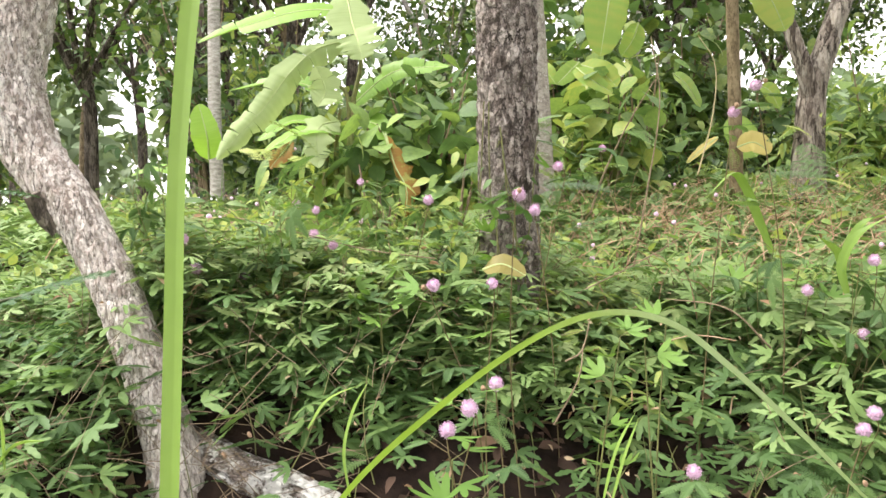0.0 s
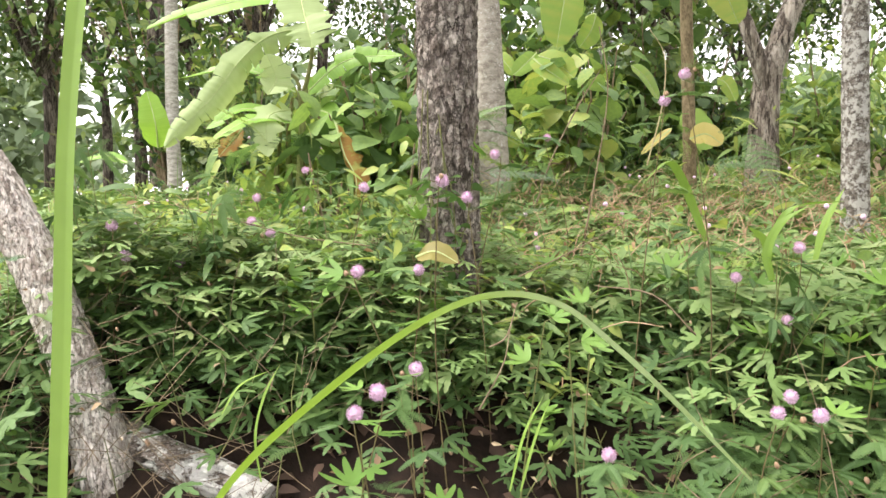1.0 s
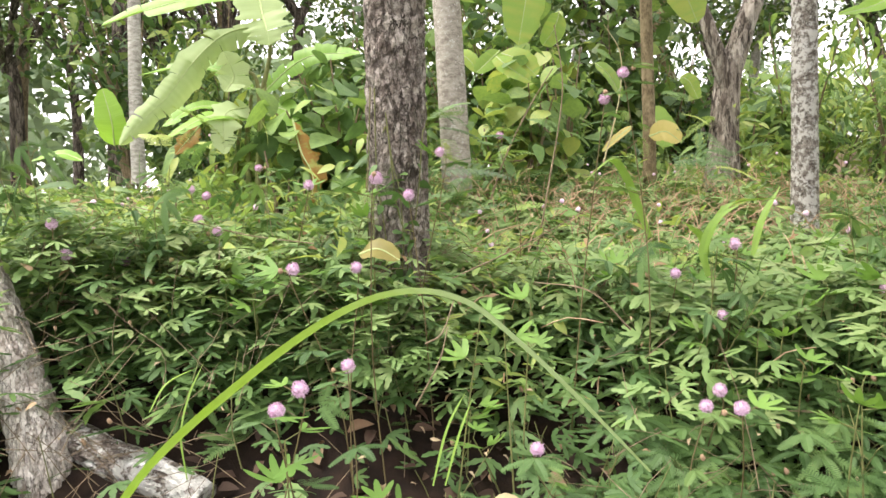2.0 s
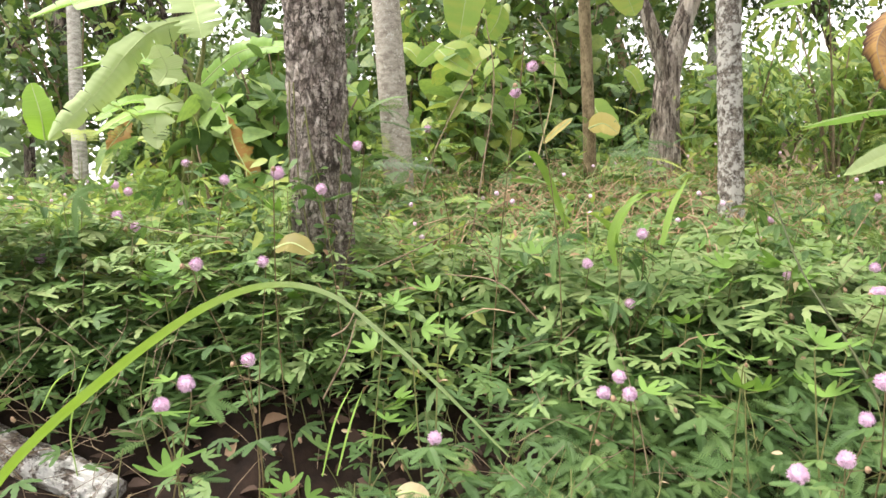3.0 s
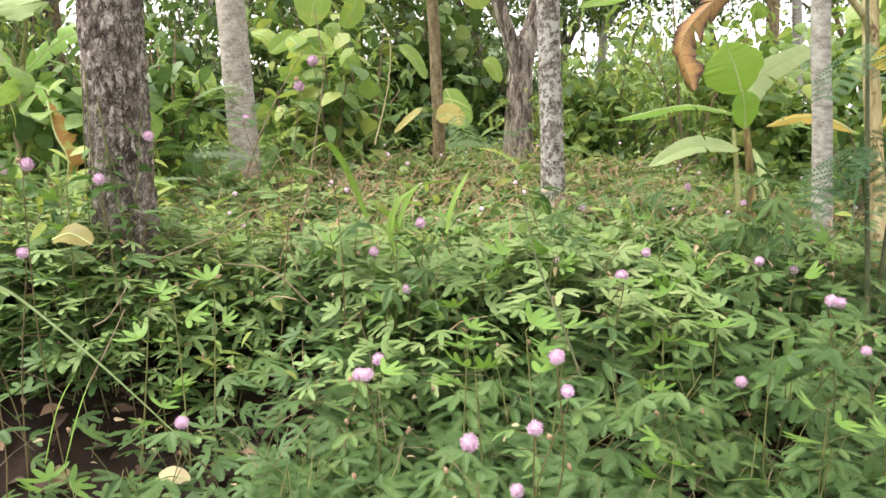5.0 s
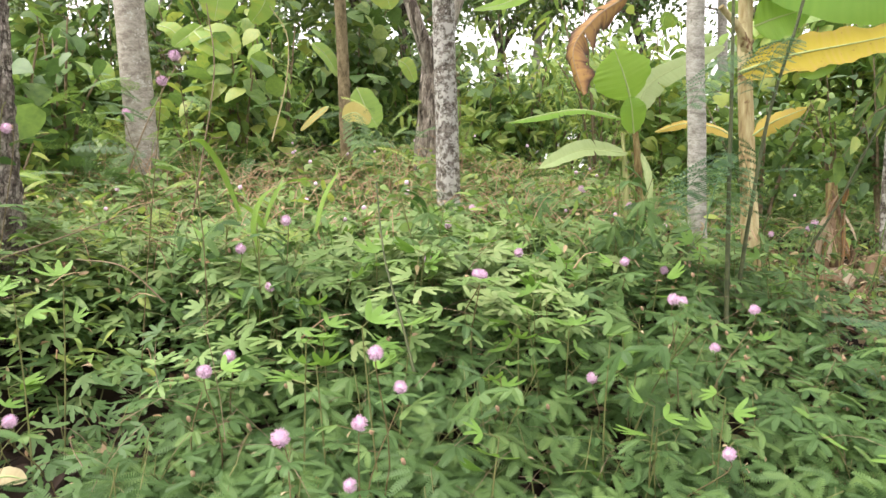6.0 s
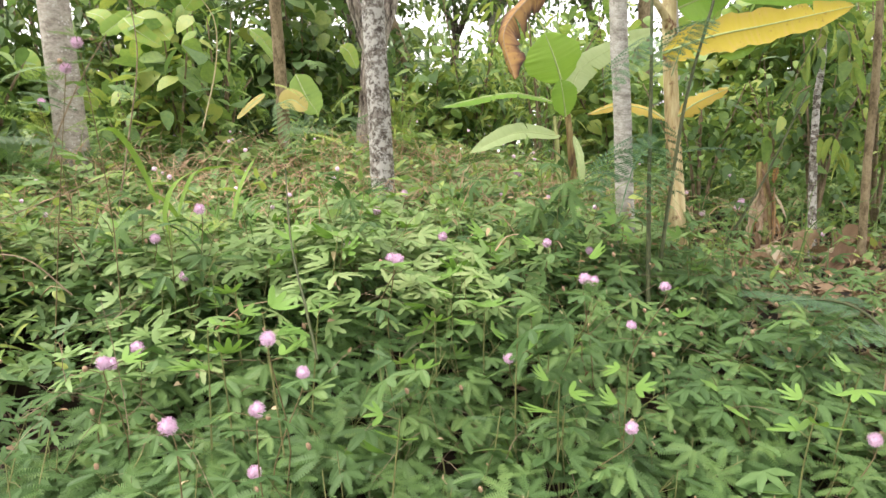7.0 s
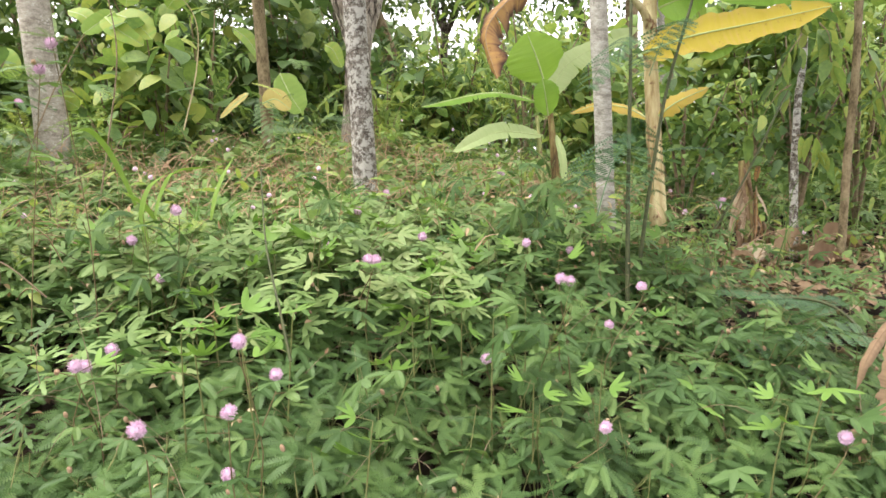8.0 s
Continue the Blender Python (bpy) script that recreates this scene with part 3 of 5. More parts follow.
def leaning_tree():
    root = thing("leaning_tree", (0, 0, 0), "crooked leaning trunk with whitish flaking bark and a broken stub", "tree")
    bag = Bag()
    path = [(-0.577, 1.243, -0.173), (-0.609, 1.274, 0.012), (-0.682, 1.314, 0.201), (-0.760, 1.344, 0.385), (-0.850, 1.370, 0.537), (-0.967, 1.406, 0.688), (-1.007, 1.424, 0.839), (-0.979, 1.447, 1.024), (-0.962, 1.470, 1.210), (-1.094, 1.672, 2.076)]
    n = 260
    tube(bag, spline(path, n), np.interp(np.linspace(0, 1, n), (0, 0.2, 0.4, 0.6, 0.8, 1), (0.062, 0.05, 0.05, 0.068, 0.066, 0.05)), 80, plates(0.1, 4.0, 26.0, 4.0))
    part("trunk", bag, M_BARK_FLAKY, root)
    stub = Bag()
    tube(stub, spline([(-0.870, 1.357, 0.500), (-0.902, 1.338, 0.533), (-0.914, 1.320, 0.570)], 10), np.linspace(0.03, 0.017, 10), 16, lumps(0.2, 2.0, 30.0))
    part("broken_stub", stub, M_BARK_DARK, root)


leaning_tree()


def fallen_log():
    root = thing("fallen_log", (0, 0, 0), "short fallen branch with grey bark and crusty white lichen", "log")
    bag = Bag()
    path = [(-0.649, 1.354, 0.023), (-0.545, 1.316, -0.010), (-0.446, 1.277, -0.040), (-0.335, 1.220, -0.057), (-0.235, 1.181, -0.092)]
    tube(bag, spline(path, 90), np.linspace(0.04, 0.038, 90), 60, plates(0.16, 2.6, 30.0, 8.0))
    part("branch", bag, M_BARK_LOG, root)


fallen_log()


# ---- banana plants ----
def banana_blade(bag, spine, half_width, face, rng, tears=4, fold=0.25, droop=0.15, tone=0.5, rows=64, tip=0.5, ragged=0.2, edge=0.0):
    """A big leaf along a spine, split into ribbons at the tears."""
    p = spline(spine, rows)
    tang = unit(np.gradient(p, axis=0))
    side = unit(np.cross(tang, np.asarray(face, float)))
    up = np.cross(side, tang)
    s = np.linspace(0, 1, rows)
    w = half_width * np.clip(np.sin(np.pi * np.clip(s, 0, 1) ** 0.8) ** tip, 0.03, None)
    across = np.linspace(0, 1, 6)
    for sg in (-1, 1):
        cuts = sorted(rng.choice(np.arange(4, rows - 4), size=min(tears, rows - 8), replace=False).tolist()) if tears else []
        for a, b in zip([0, *cuts], [*cuts, rows - 1]):
            tilt, grow = rng.normal(0, 0.45 if tears > 2 else 0.12), rng.uniform(0.82, 1.06)
            idx = np.arange(a, b + 1)
            ww = w[idx] * grow * (1 - ragged * np.clip([0.5 * noise.fractal(Vector((q * 9.0 / rows, sg * 7.0, half_width * 50)), 0.8, 2.0, 2) + 0.3 for q in idx], 0, 0.9))
            v = []
            for u in across:
                sag = -droop * ww * u * u + fold * ww * u + 0.03 * half_width * u * np.array([noise.noise(Vector((q * 14.0 / rows, sg * 3.0, half_width * 90))) for q in idx])
                shift = -(idx - idx.mean()) / rows * np.linalg.norm(p[-1] - p[0]) * (0.07 * u * u if tears else 0.0)
                v.append(p[idx] + side[idx] * (sg * u * ww)[:, None] + up[idx] * (sag + tilt * ww * u * 0.5)[:, None] + tang[idx] * (shift + 0.25 * ww * u * (1 - s[idx]))[:, None])
            v = np.stack(v, 1).reshape(-1, 3)
            k = len(across)
            f = [(i * k + j, i * k + j + 1, (i + 1) * k + j + 1, (i + 1) * k + j) for i in range(len(idx) - 1) for j in range(k - 1)]
            if f:
                vein = 0.12 * (idx % 2) + 0.3 * np.array([noise.noise(Vector((q * 0.9, sg * 5.0, half_width * 40))) for q in idx])
                bag.add(v, f, (tone + vein[:, None] + edge * across[None, :] ** 3).ravel())
    return p


def banana_leaf(root, spine, half_width, face, seed, mat=None, label="", **kw):
    rng = np.random.default_rng(seed)
    bag, rib = Bag(), Bag()
    p = banana_blade(bag, spine, half_width, face, rng, **kw)
    leaf = part("leaf", bag, mat or M_BANANA, root, label)
    tube(rib, p, np.linspace(0.0035 + 0.01 * half_width, 0.001, len(p)), 6)
    part("midrib", rib, M_DEADDARK if mat is M_DEADDARK else M_DEADLEAF if mat in (M_DEADLEAF, M_TANLEAF, M_CURLED) else M_RIB, leaf)
    return leaf


def banana_stem(root, path, radii, mat=M_PSEUDO, name="pseudostem"):
    bag = Bag()
    tube(bag, spline(path, 60), np.interp(np.linspace(0, 1, 60), np.linspace(0, 1, len(radii)), radii), 24, lumps(0.1, 2.0, 1.5))
    part(name, bag, mat, root)


def stalk(root, path, r0, r1, mat=M_STEM, name="leaf_stalk"):
    bag = Bag()
    tube(bag, spline(path, 24), np.linspace(r0, r1, 24), 8)
    part(name, bag, mat, root)


def left_banana():
    root = thing("banana_plant", (0, 0, 0), "banana clump with one long torn drooping leaf and pale undersides", "banana plant")
    banana_stem(root, [(-0.432, 2.571, 0.557), (-0.420, 2.588, 0.776), (-0.403, 2.602, 0.950)], [0.017, 0.014, 0.01], M_BANSTEM)
    banana_stem(root, [(-0.484, 2.622, 0.558), (-0.485, 2.637, 0.759), (-0.466, 2.649, 0.915)], [0.013, 0.01, 0.007], M_BANSTEM)
    banana_stem(root, [(-0.539, 2.624, 0.582), (-0.521, 2.636, 0.737), (-0.500, 2.646, 0.871)], [0.01, 0.008, 0.006], M_BANSTEM)
    F = (0.1, -1.0, 0.3)
    stalk(root, [(-0.410, 2.600, 0.929), (-0.376, 2.578, 1.032), (-0.364, 2.562, 1.093)], 0.01, 0.007)
    stalk(root, [(-0.420, 2.585, 0.862), (-0.435, 2.574, 0.979), (-0.538, 2.556, 1.005)], 0.009, 0.006)
    banana_leaf(root, [(-0.424, 2.634, 1.367), (-0.394, 2.554, 1.238), (-0.362, 2.486, 1.138), (-0.346, 2.460, 1.067)], 0.125, F, 1, M_BANANA_PALE, "broad pale banana leaf end seen from below", tears=3, tip=0.45, ragged=0.7)
    banana_leaf(root, [(-0.406, 2.620, 1.180), (-0.541, 2.587, 1.139), (-0.639, 2.540, 1.040), (-0.724, 2.490, 0.908), (-0.806, 2.442, 0.810), (-0.880, 2.384, 0.709)], 0.072, (0.8, -0.7, 0.6), 2, M_BANANA_PALE, "long torn banana leaf folded along its rib", tears=9, fold=0.1, droop=0.9, ragged=0.5)
    banana_leaf(root, [(-0.399, 2.679, 1.304), (-0.590, 2.630, 1.300), (-0.793, 2.576, 1.240), (-0.983, 2.520, 1.160)], 0.06, (0.1, -0.75, 0.65), 3, M_BANANA, "", tears=3, tip=0.4)
    banana_leaf(root, [(-0.964, 2.536, 0.720), (-0.956, 2.503, 0.809), (-0.986, 2.512, 0.930)], 0.066, (0.15, -1.0, 0.0), 4, M_YOUNG_BANANA, "bright young banana leaf lit from behind", tears=0, tip=0.4)
    banana_leaf(root, [(-0.529, 2.509, 0.907), (-0.501, 2.534, 0.973), (-0.531, 2.521, 1.062)], 0.075, F, 5, M_BANANA_PALE, "", tears=3, ragged=0.4)
    banana_leaf(root, [(-0.459, 2.565, 0.860), (-0.515, 2.441, 0.815), (-0.504, 2.380, 0.668)], 0.075, (0.2, -1, 0.2), 6, M_BANANA_PALE, "", tears=6, ragged=0.6)
    banana_leaf(root, [(-0.417, 2.540, 0.803), (-0.556, 2.442, 0.816), (-0.709, 2.334, 0.718)], 0.05, (0, -0.5, 1), 7, M_BANANA, "", tears=4)
    banana_leaf(root, [(-0.454, 2.651, 0.937), (-0.669, 2.710, 1.039), (-0.951, 2.760, 1.018)], 0.045, (0, -0.6, 1), 8, M_BANANA, "", tears=3)
    banana_leaf(root, [(-0.443, 2.700, 0.921), (-0.251, 2.659, 1.056), (-0.023, 2.609, 1.064)], 0.06, (0, -0.8, 0.6), 9, M_BANANA, "", tears=6, ragged=0.5)
    banana_leaf(root, [(-0.433, 2.696, 0.876), (-0.304, 2.542, 0.834), (-0.246, 2.432, 0.718)], 0.05, (0, -0.8, 0.6), 10, M_BANANA, "", tears=4, ragged=0.5)
    banana_leaf(root, [(-0.615, 2.459, 0.778), (-0.651, 2.435, 0.729), (-0.693, 2.411, 0.672)], 0.045, (0, -1, 0.5), 11, M_ORANGE, "orange-brown dying leaf end", tears=2, ragged=0.6)
    banana_leaf(root, [(-1.037, 2.431, 0.659), (-1.119, 2.434, 0.687), (-1.223, 2.433, 0.662)], 0.035, (0, -0.5, 1), 12, M_BANANA, "", tears=0)
    banana_leaf(root, [(-0.257, 2.388, 0.785), (-0.221, 2.328, 0.670), (-0.178, 2.301, 0.579), (-0.188, 2.273, 0.471)], 0.042, (-0.5, -1, 0.1), 13, M_ORANGE, "hanging orange and yellow withered leaf", tears=1, ragged=1.0, fold=-0.4, droop=0.8)
    banana_leaf(root, [(-0.477, 2.543, 0.837), (-0.623, 2.495, 0.854), (-0.744, 2.439, 0.778)], 0.04, (0, -0.7, 0.8), 14, M_BANANA, "", tears=3)


M_YOUNG_BANANA = leaf_material("young_banana_leaf", [(0.0, (0.24, 0.42, 0.05)), (1.0, (0.33, 0.52, 0.09))], 0.5, 0.4, 14.0)
left_banana()


def young_banana():
    root = thing("banana_plant", (0, 0, 0), "young banana plant with green leaves and one dry brown leaf", "banana plant")
    banana_stem(root, [(2.237, 2.066, 0.241), (2.243, 2.091, 0.426), (2.241, 2.119, 0.612), (2.230, 2.143, 0.754)], [0.02, 0.016, 0.012, 0.008], M_OLDSTEM)
    banana_stem(root, [(2.167, 2.036, 0.248), (2.171, 2.061, 0.429), (2.169, 2.092, 0.633)], [0.011, 0.01, 0.007], M_BANSTEM)
    banana_leaf(root, [(2.205, 2.098, 0.757), (2.168, 2.088, 0.85), (2.132, 2.094, 0.94)], 0.135, (-0.3, -1, 0.1), 21, M_YOUNG_BANANA, "broad bright green leaf with a dark rib", tears=0, tip=0.62, fold=0.16, ragged=0.22)
    banana_leaf(root, [(2.219, 2.097, 0.632), (2.187, 2.055, 0.714), (2.172, 2.046, 0.765)], 0.058, (-0.3, -1, 0.3), 22, M_BANANA, "", tears=0, tip=0.65, fold=0.3, ragged=0.2)
    banana_leaf(root, [(2.172, 2.098, 0.686), (1.991, 2.106, 0.719), (1.722, 2.130, 0.671)], 0.035, (0, -0.55, 1), 23, M_BANANA, "", tears=4, fold=-0.2, ragged=0.3)
    banana_leaf(root, [(2.184, 2.076, 0.557), (1.983, 2.034, 0.570), (1.804, 2.027, 0.503)], 0.042, (0, -0.8, 0.7), 24, M_BANANA_PALE, "", tears=1, fold=0.35, ragged=0.2)
    banana_leaf(root, [(2.270, 2.245, 1.179), (2.096, 2.178, 1.073), (1.986, 2.140, 0.939), (2.004, 2.078, 0.768)], 0.068, (-0.7, -0.8, -0.2), 25, M_CURLED, "curled dry brown leaf hanging", tears=3, droop=1.2, fold=-0.4, ragged=0.8, tip=0.35, tone=0.3, edge=0.7)
    banana_leaf(root, [(2.270, 2.178, 0.713), (2.402, 2.263, 0.856), (2.706, 2.242, 0.994)], 0.062, (0, -0.9, 0.5), 26, M_BANANA_PALE, "", tears=1)
    banana_leaf(root, [(2.254, 2.097, 0.556), (2.241, 2.024, 0.470), (2.233, 1.987, 0.344)], 0.02, (0, -1, 0.1), 27, M_BANANA_PALE, "", tears=0)
    banana_leaf(root, [(2.637, 2.049, 0.609), (2.555, 2.081, 0.656), (2.449, 2.116, 0.672), (2.336, 2.147, 0.640)], 0.034, (0, -0.8, 0.8), 28, M_YELLOW, "yellow dying leaf", tears=1, fold=-0.2, ragged=0.4)
    banana_leaf(root, [(1.899, 2.259, 1.207), (1.742, 2.188, 1.113), (1.621, 2.221, 1.086)], 0.05, (0, -0.6, 0.8), 29, M_YOUNG_BANANA, "", tears=0)


young_banana()


def yellow_banana():
    root = thing("banana_plant", (0, 0, 0), "banana plant with dry sheathed stem and large yellow leaves", "banana plant")
    banana_stem(root, [(2.437, 1.675, 0.154), (2.440, 1.705, 0.368), (2.444, 1.740, 0.620), (2.453, 1.777, 0.891), (2.469, 1.806, 1.124)], [0.032, 0.028, 0.025, 0.024, 0.022])
    stalk(root, [(2.451, 1.767, 0.890), (2.407, 1.749, 0.960), (2.329, 1.740, 1.029)], 0.017, 0.01, M_PSEUDO)
    banana_leaf(root, [(2.388, 1.785, 1.170), (2.623, 1.590, 1.052), (2.810, 1.475, 1.025), (3.001, 1.354, 0.963)], 0.1, (0, -1, -0.25), 31, M_BANANA, "wide green leaf arching overhead", tears=0)
    banana_leaf(root, [(2.334, 1.643, 0.805), (2.473, 1.586, 0.852), (2.653, 1.514, 0.885), (2.889, 1.426, 0.931)], 0.072, (0, -1, 0.35), 32, M_YELLOW, "large ripe-yellow leaf with brown spots", tears=1, tip=0.42, ragged=0.45, fold=-0.3, droop=-0.3, edge=0.25)
    banana_leaf(root, [(2.444, 1.707, 0.608), (2.487, 1.658, 0.652), (2.563, 1.598, 0.693)], 0.036, (0, -1, 0.6), 33, M_YELLOW, "", tears=1, ragged=0.4, fold=-0.2)
    banana_leaf(root, [(2.487, 1.779, 0.978), (2.535, 1.736, 0.999), (2.635, 1.688, 1.029)], 0.08, (0, -1, 0.1), 34, M_BANANA, "", tears=0)
    banana_leaf(root, [(2.509, 1.588, 0.800), (2.571, 1.570, 0.811), (2.625, 1.556, 0.828)], 0.03, (0, -1, 0.1), 35, M_BANANA, "", tears=0)


yellow_banana()


def dead_banana():
    root = thing("dead_banana_stump", (0, 0, 0), "withered brown banana stump with hanging dry leaves", "stump")
    banana_stem(root, [(3.182, 2.120, 0.074), (3.191, 2.146, 0.270), (3.192, 2.168, 0.430)], [0.03, 0.028, 0.022], M_OLDSTEM, "stump")
    top = np.array((3.183, 2.150, 0.430))
    for k in range(18):
        rng = np.random.default_rng(50 + k)
        a = rng.uniform(0, 6.28)
        out = np.array((math.cos(a), 0.6 * math.sin(a), 0.0)) * rng.uniform(0.02, 0.075)
        drop = rng.uniform(0.05, 0.3)
        base = top + (rng.normal(0, 0.03), -0.03, -rng.uniform(0.0, 0.28))
        banana_leaf(root, [base, base + out * 0.6 - (0, 0, drop * 0.45), base + out + (0, 0, -drop)], rng.uniform(0.006, 0.028), (rng.normal(0, 0.8), -1, 0), 40 + k, (M_DEADDARK, M_CURLED, M_TANLEAF)[k % 3], "", tears=2, droop=0.8, ragged=0.8, rows=14)


dead_banana()


# ---- undergrowth ----
RNG = np.random.default_rng(5)
LEAF_FULL = [mimosa_leaf_template(RNG, 0.07, 12, width=0.34) for _ in range(6)]
LEAF_MID = [mimosa_leaf_template(RNG, 0.062, 6, width=0.3, make=solid_pinna) for _ in range(4)]
LEAF_LOW = [mimosa_leaf_template(RNG, 0.055, 3, width=0.37, make=solid_pinna) for _ in range(3)]
LEAF_YOUNG = [mimosa_leaf_template(RNG, 0.052, 9, 0.9 * s, l, 0.27, make=functools.partial(solid_pinna, notch=0.92)) for s, l in ((1.0, 0.25), (0.9, 0.45), (1.15, 0.1))]


def mesh_of(template, name, mat):
    b = Bag()
    b.add(*template, 0.0)
    return b.mesh(name, mat)


MESH_LEAF = [mesh_of(t, "leaf", M_MIMOSA) for t in LEAF_FULL]
MESH_YOUNG = [mesh_of(t, "young_leaf", M_YOUNG) for t in LEAF_YOUNG]


def sprig(root, mesh, name, at, yaw, pitch, roll, size):
    ob = new(name, mesh)
    ob.parent = root
    ob.matrix_basis = pose(*at, math.degrees(pitch), math.degrees(roll), math.degrees(yaw)) @ Matrix.Scale(size, 4)
    return ob


def mimosa_plant(seed, height, leaves):
    rng = np.random.default_rng(seed)
    root = thing("mimosa_plant", (0, 0, 0), "low mimosa plant with feathery dark green leaves", "mimosa", "undergrowth mimosa")
    stems = Bag()
    k = 0
    for b in range(3):
        a = b * 2.1 + rng.uniform(0, 1.2)
        reach = rng.uniform(0.05, 0.13)
        h = height * rng.uniform(0.7, 1.08)
        p = spline([(0, 0, -0.02), (0.35 * reach * math.cos(a), 0.35 * reach * math.sin(a), 0.5 * h), (reach * math.cos(a), reach * math.sin(a), h)], 12)
        tube(stems, p, np.linspace(0.0022, 0.0012, 12), 5)
        for q in range(leaves // 3):
            s = 1.0 - 0.62 * ((q + rng.uniform(0, 0.7)) / (leaves // 3)) ** 1.2
            base = p[min(11, int(s * 11))]
            yaw = a + q * 2.4 + rng.uniform(-0.5, 0.5)
            way = np.array((-math.sin(yaw), math.cos(yaw), 0))
            tip = base + way * rng.uniform(0.02, 0.05) + (0, 0, rng.uniform(0.006, 0.02))
            tube(stems, np.array([base, (base + tip) / 2 + (0, 0, 0.004), tip]), 0.0008, 4)
            sprig(root, MESH_LEAF[k % 6], "leaf", tip, yaw, rng.normal(-0.03, 0.15), rng.normal(0, 0.14), rng.uniform(0.72, 1.12))
            k += 1
    for b in range(2):
        a = rng.uniform(0, 6.28)
        tip = p[9] + np.array((math.cos(a) * 0.03, math.sin(a) * 0.03, 0.03))
        tube(stems, np.array([p[8], tip]), 0.0009, 4)
        if seed % 3 == 0 and b:
            sprig(root, MESH_YOUNG[(b + seed) % 3], "young_leaf", tip, a, 0.1, rng.normal(0, 0.3), rng.uniform(0.55, 0.95))
    part("stem", stems, M_STEM, root)
    return root


def in_hollow(x, y):
    return (((x - 0.14) / 0.38) ** 2 + ((y - 1.06) / 0.3) ** 2 < 1) | (((x - 0.43) / 0.26) ** 2 + ((y - 1.38) / 0.3) ** 2 < 1)


def place_mimosa():
    rng = np.random.default_rng(77)
    protos = [mimosa_plant(100 + k, 0.2 + 0.02 * (k % 4), 12 + 3 * (k % 3)) for k in range(10)]
    spots, tries = [], 0
    while len(spots) < 290 and tries < 16000:
        tries += 1
        x, y = rng.uniform(-0.75, 3.1), rng.uniform(0.3, 2.0)
        if y > 1.6 and rng.random() < (y - 1.6) / 0.4:
            continue
        if y < 0.55 + 0.1 * abs(x - 0.9) and x < 0.1:
            continue
        hollow = bool(in_hollow(x, y))
        if hollow and rng.random() < 0.95:
            continue
        if -0.66 < x < -0.12 and 0.98 < y < 1.42 or (x > 2.35 + 0.3 * rng.random() and y > 1.15):
            continue
        if math.hypot(x - 0.145, y - 1.71) < 0.12 or math.hypot(x + 0.62, y - 1.3) < 0.1:
            continue
        if all(math.hypot(x - a, y - b) > (0.17 if hollow else 0.09) for a, b in spots):
            spots.append((x, y))
    for k, (x, y) in enumerate(spots):
        z = float(ground_z(x, y))
        s = float(canopy(x, y)) / 0.235 * rng.uniform(0.8, 1.1)
        near = float(np.interp(y, (0.35, 0.8), (0.72, 1.0)))
        wide = float(np.clip(0.95 + 0.3 * (s - 1), 0.8, 1.05)) * float(np.interp(x, (0.1, 0.6), (0.8, 1.0)))
        m = pose(x, y + 0.06, z, rng.normal(float(np.interp(x, (-0.1, 0.7), (0, 17))), 7), rng.normal(0, 6)) @ pose(0, 0, 0, 0, 0, rng.uniform(0, 360)) @ Matrix.Diagonal((wide, wide, s * near, 1))
        if k < len(protos):
            protos[k].matrix_basis = m
        else:
            copy_thing(protos[k % len(protos)], m)


place_mimosa()


def surface_points(rng, n, xr, yr, low, high, keep=None):
    x, y = rng.uniform(*xr, n), rng.uniform(*yr, n)
    if xr[1] - xr[0] > 1.5:
        x, y = x + rng.normal(0, 0.2, n), y + rng.normal(0, 0.09 * min(2.0, yr[1] - yr[0]), n)
    if keep is not None:
        ok = keep(x, y)
        x, y = x[ok], y[ok]
    z = ground_z(x, y) + canopy(x, y) * rng.uniform(low, high, len(x))
    return np.stack([x, y, z], 1)


def off_log(x, y):
    u = np.clip(((x + 0.65) * 0.414 - (y - 1.354) * 0.173) / 0.2014, 0, 1)
    gap = np.hypot(x + 0.65 - 0.414 * u, y - 1.354 + 0.173 * u)
    before = (np.abs(x + 0.42) < 0.3) & (np.abs(y - 1.1) < 0.18) & (y < 1.36 - 0.42 * (x + 0.65))
    return (gap > 0.08) & ~before & ~in_hollow(x, y) & ((x < 2.4) | (y < 1.15))


def off_litter(x, y):
    """Thins the leaves out over the patch of bare ground."""
    rng = np.random.default_rng(3)
    patch = (np.abs(x - 3.35) < 0.95) & (np.abs(y - 2.1) < 0.75)
    return ~patch | (rng.random(len(x)) < 0.3)


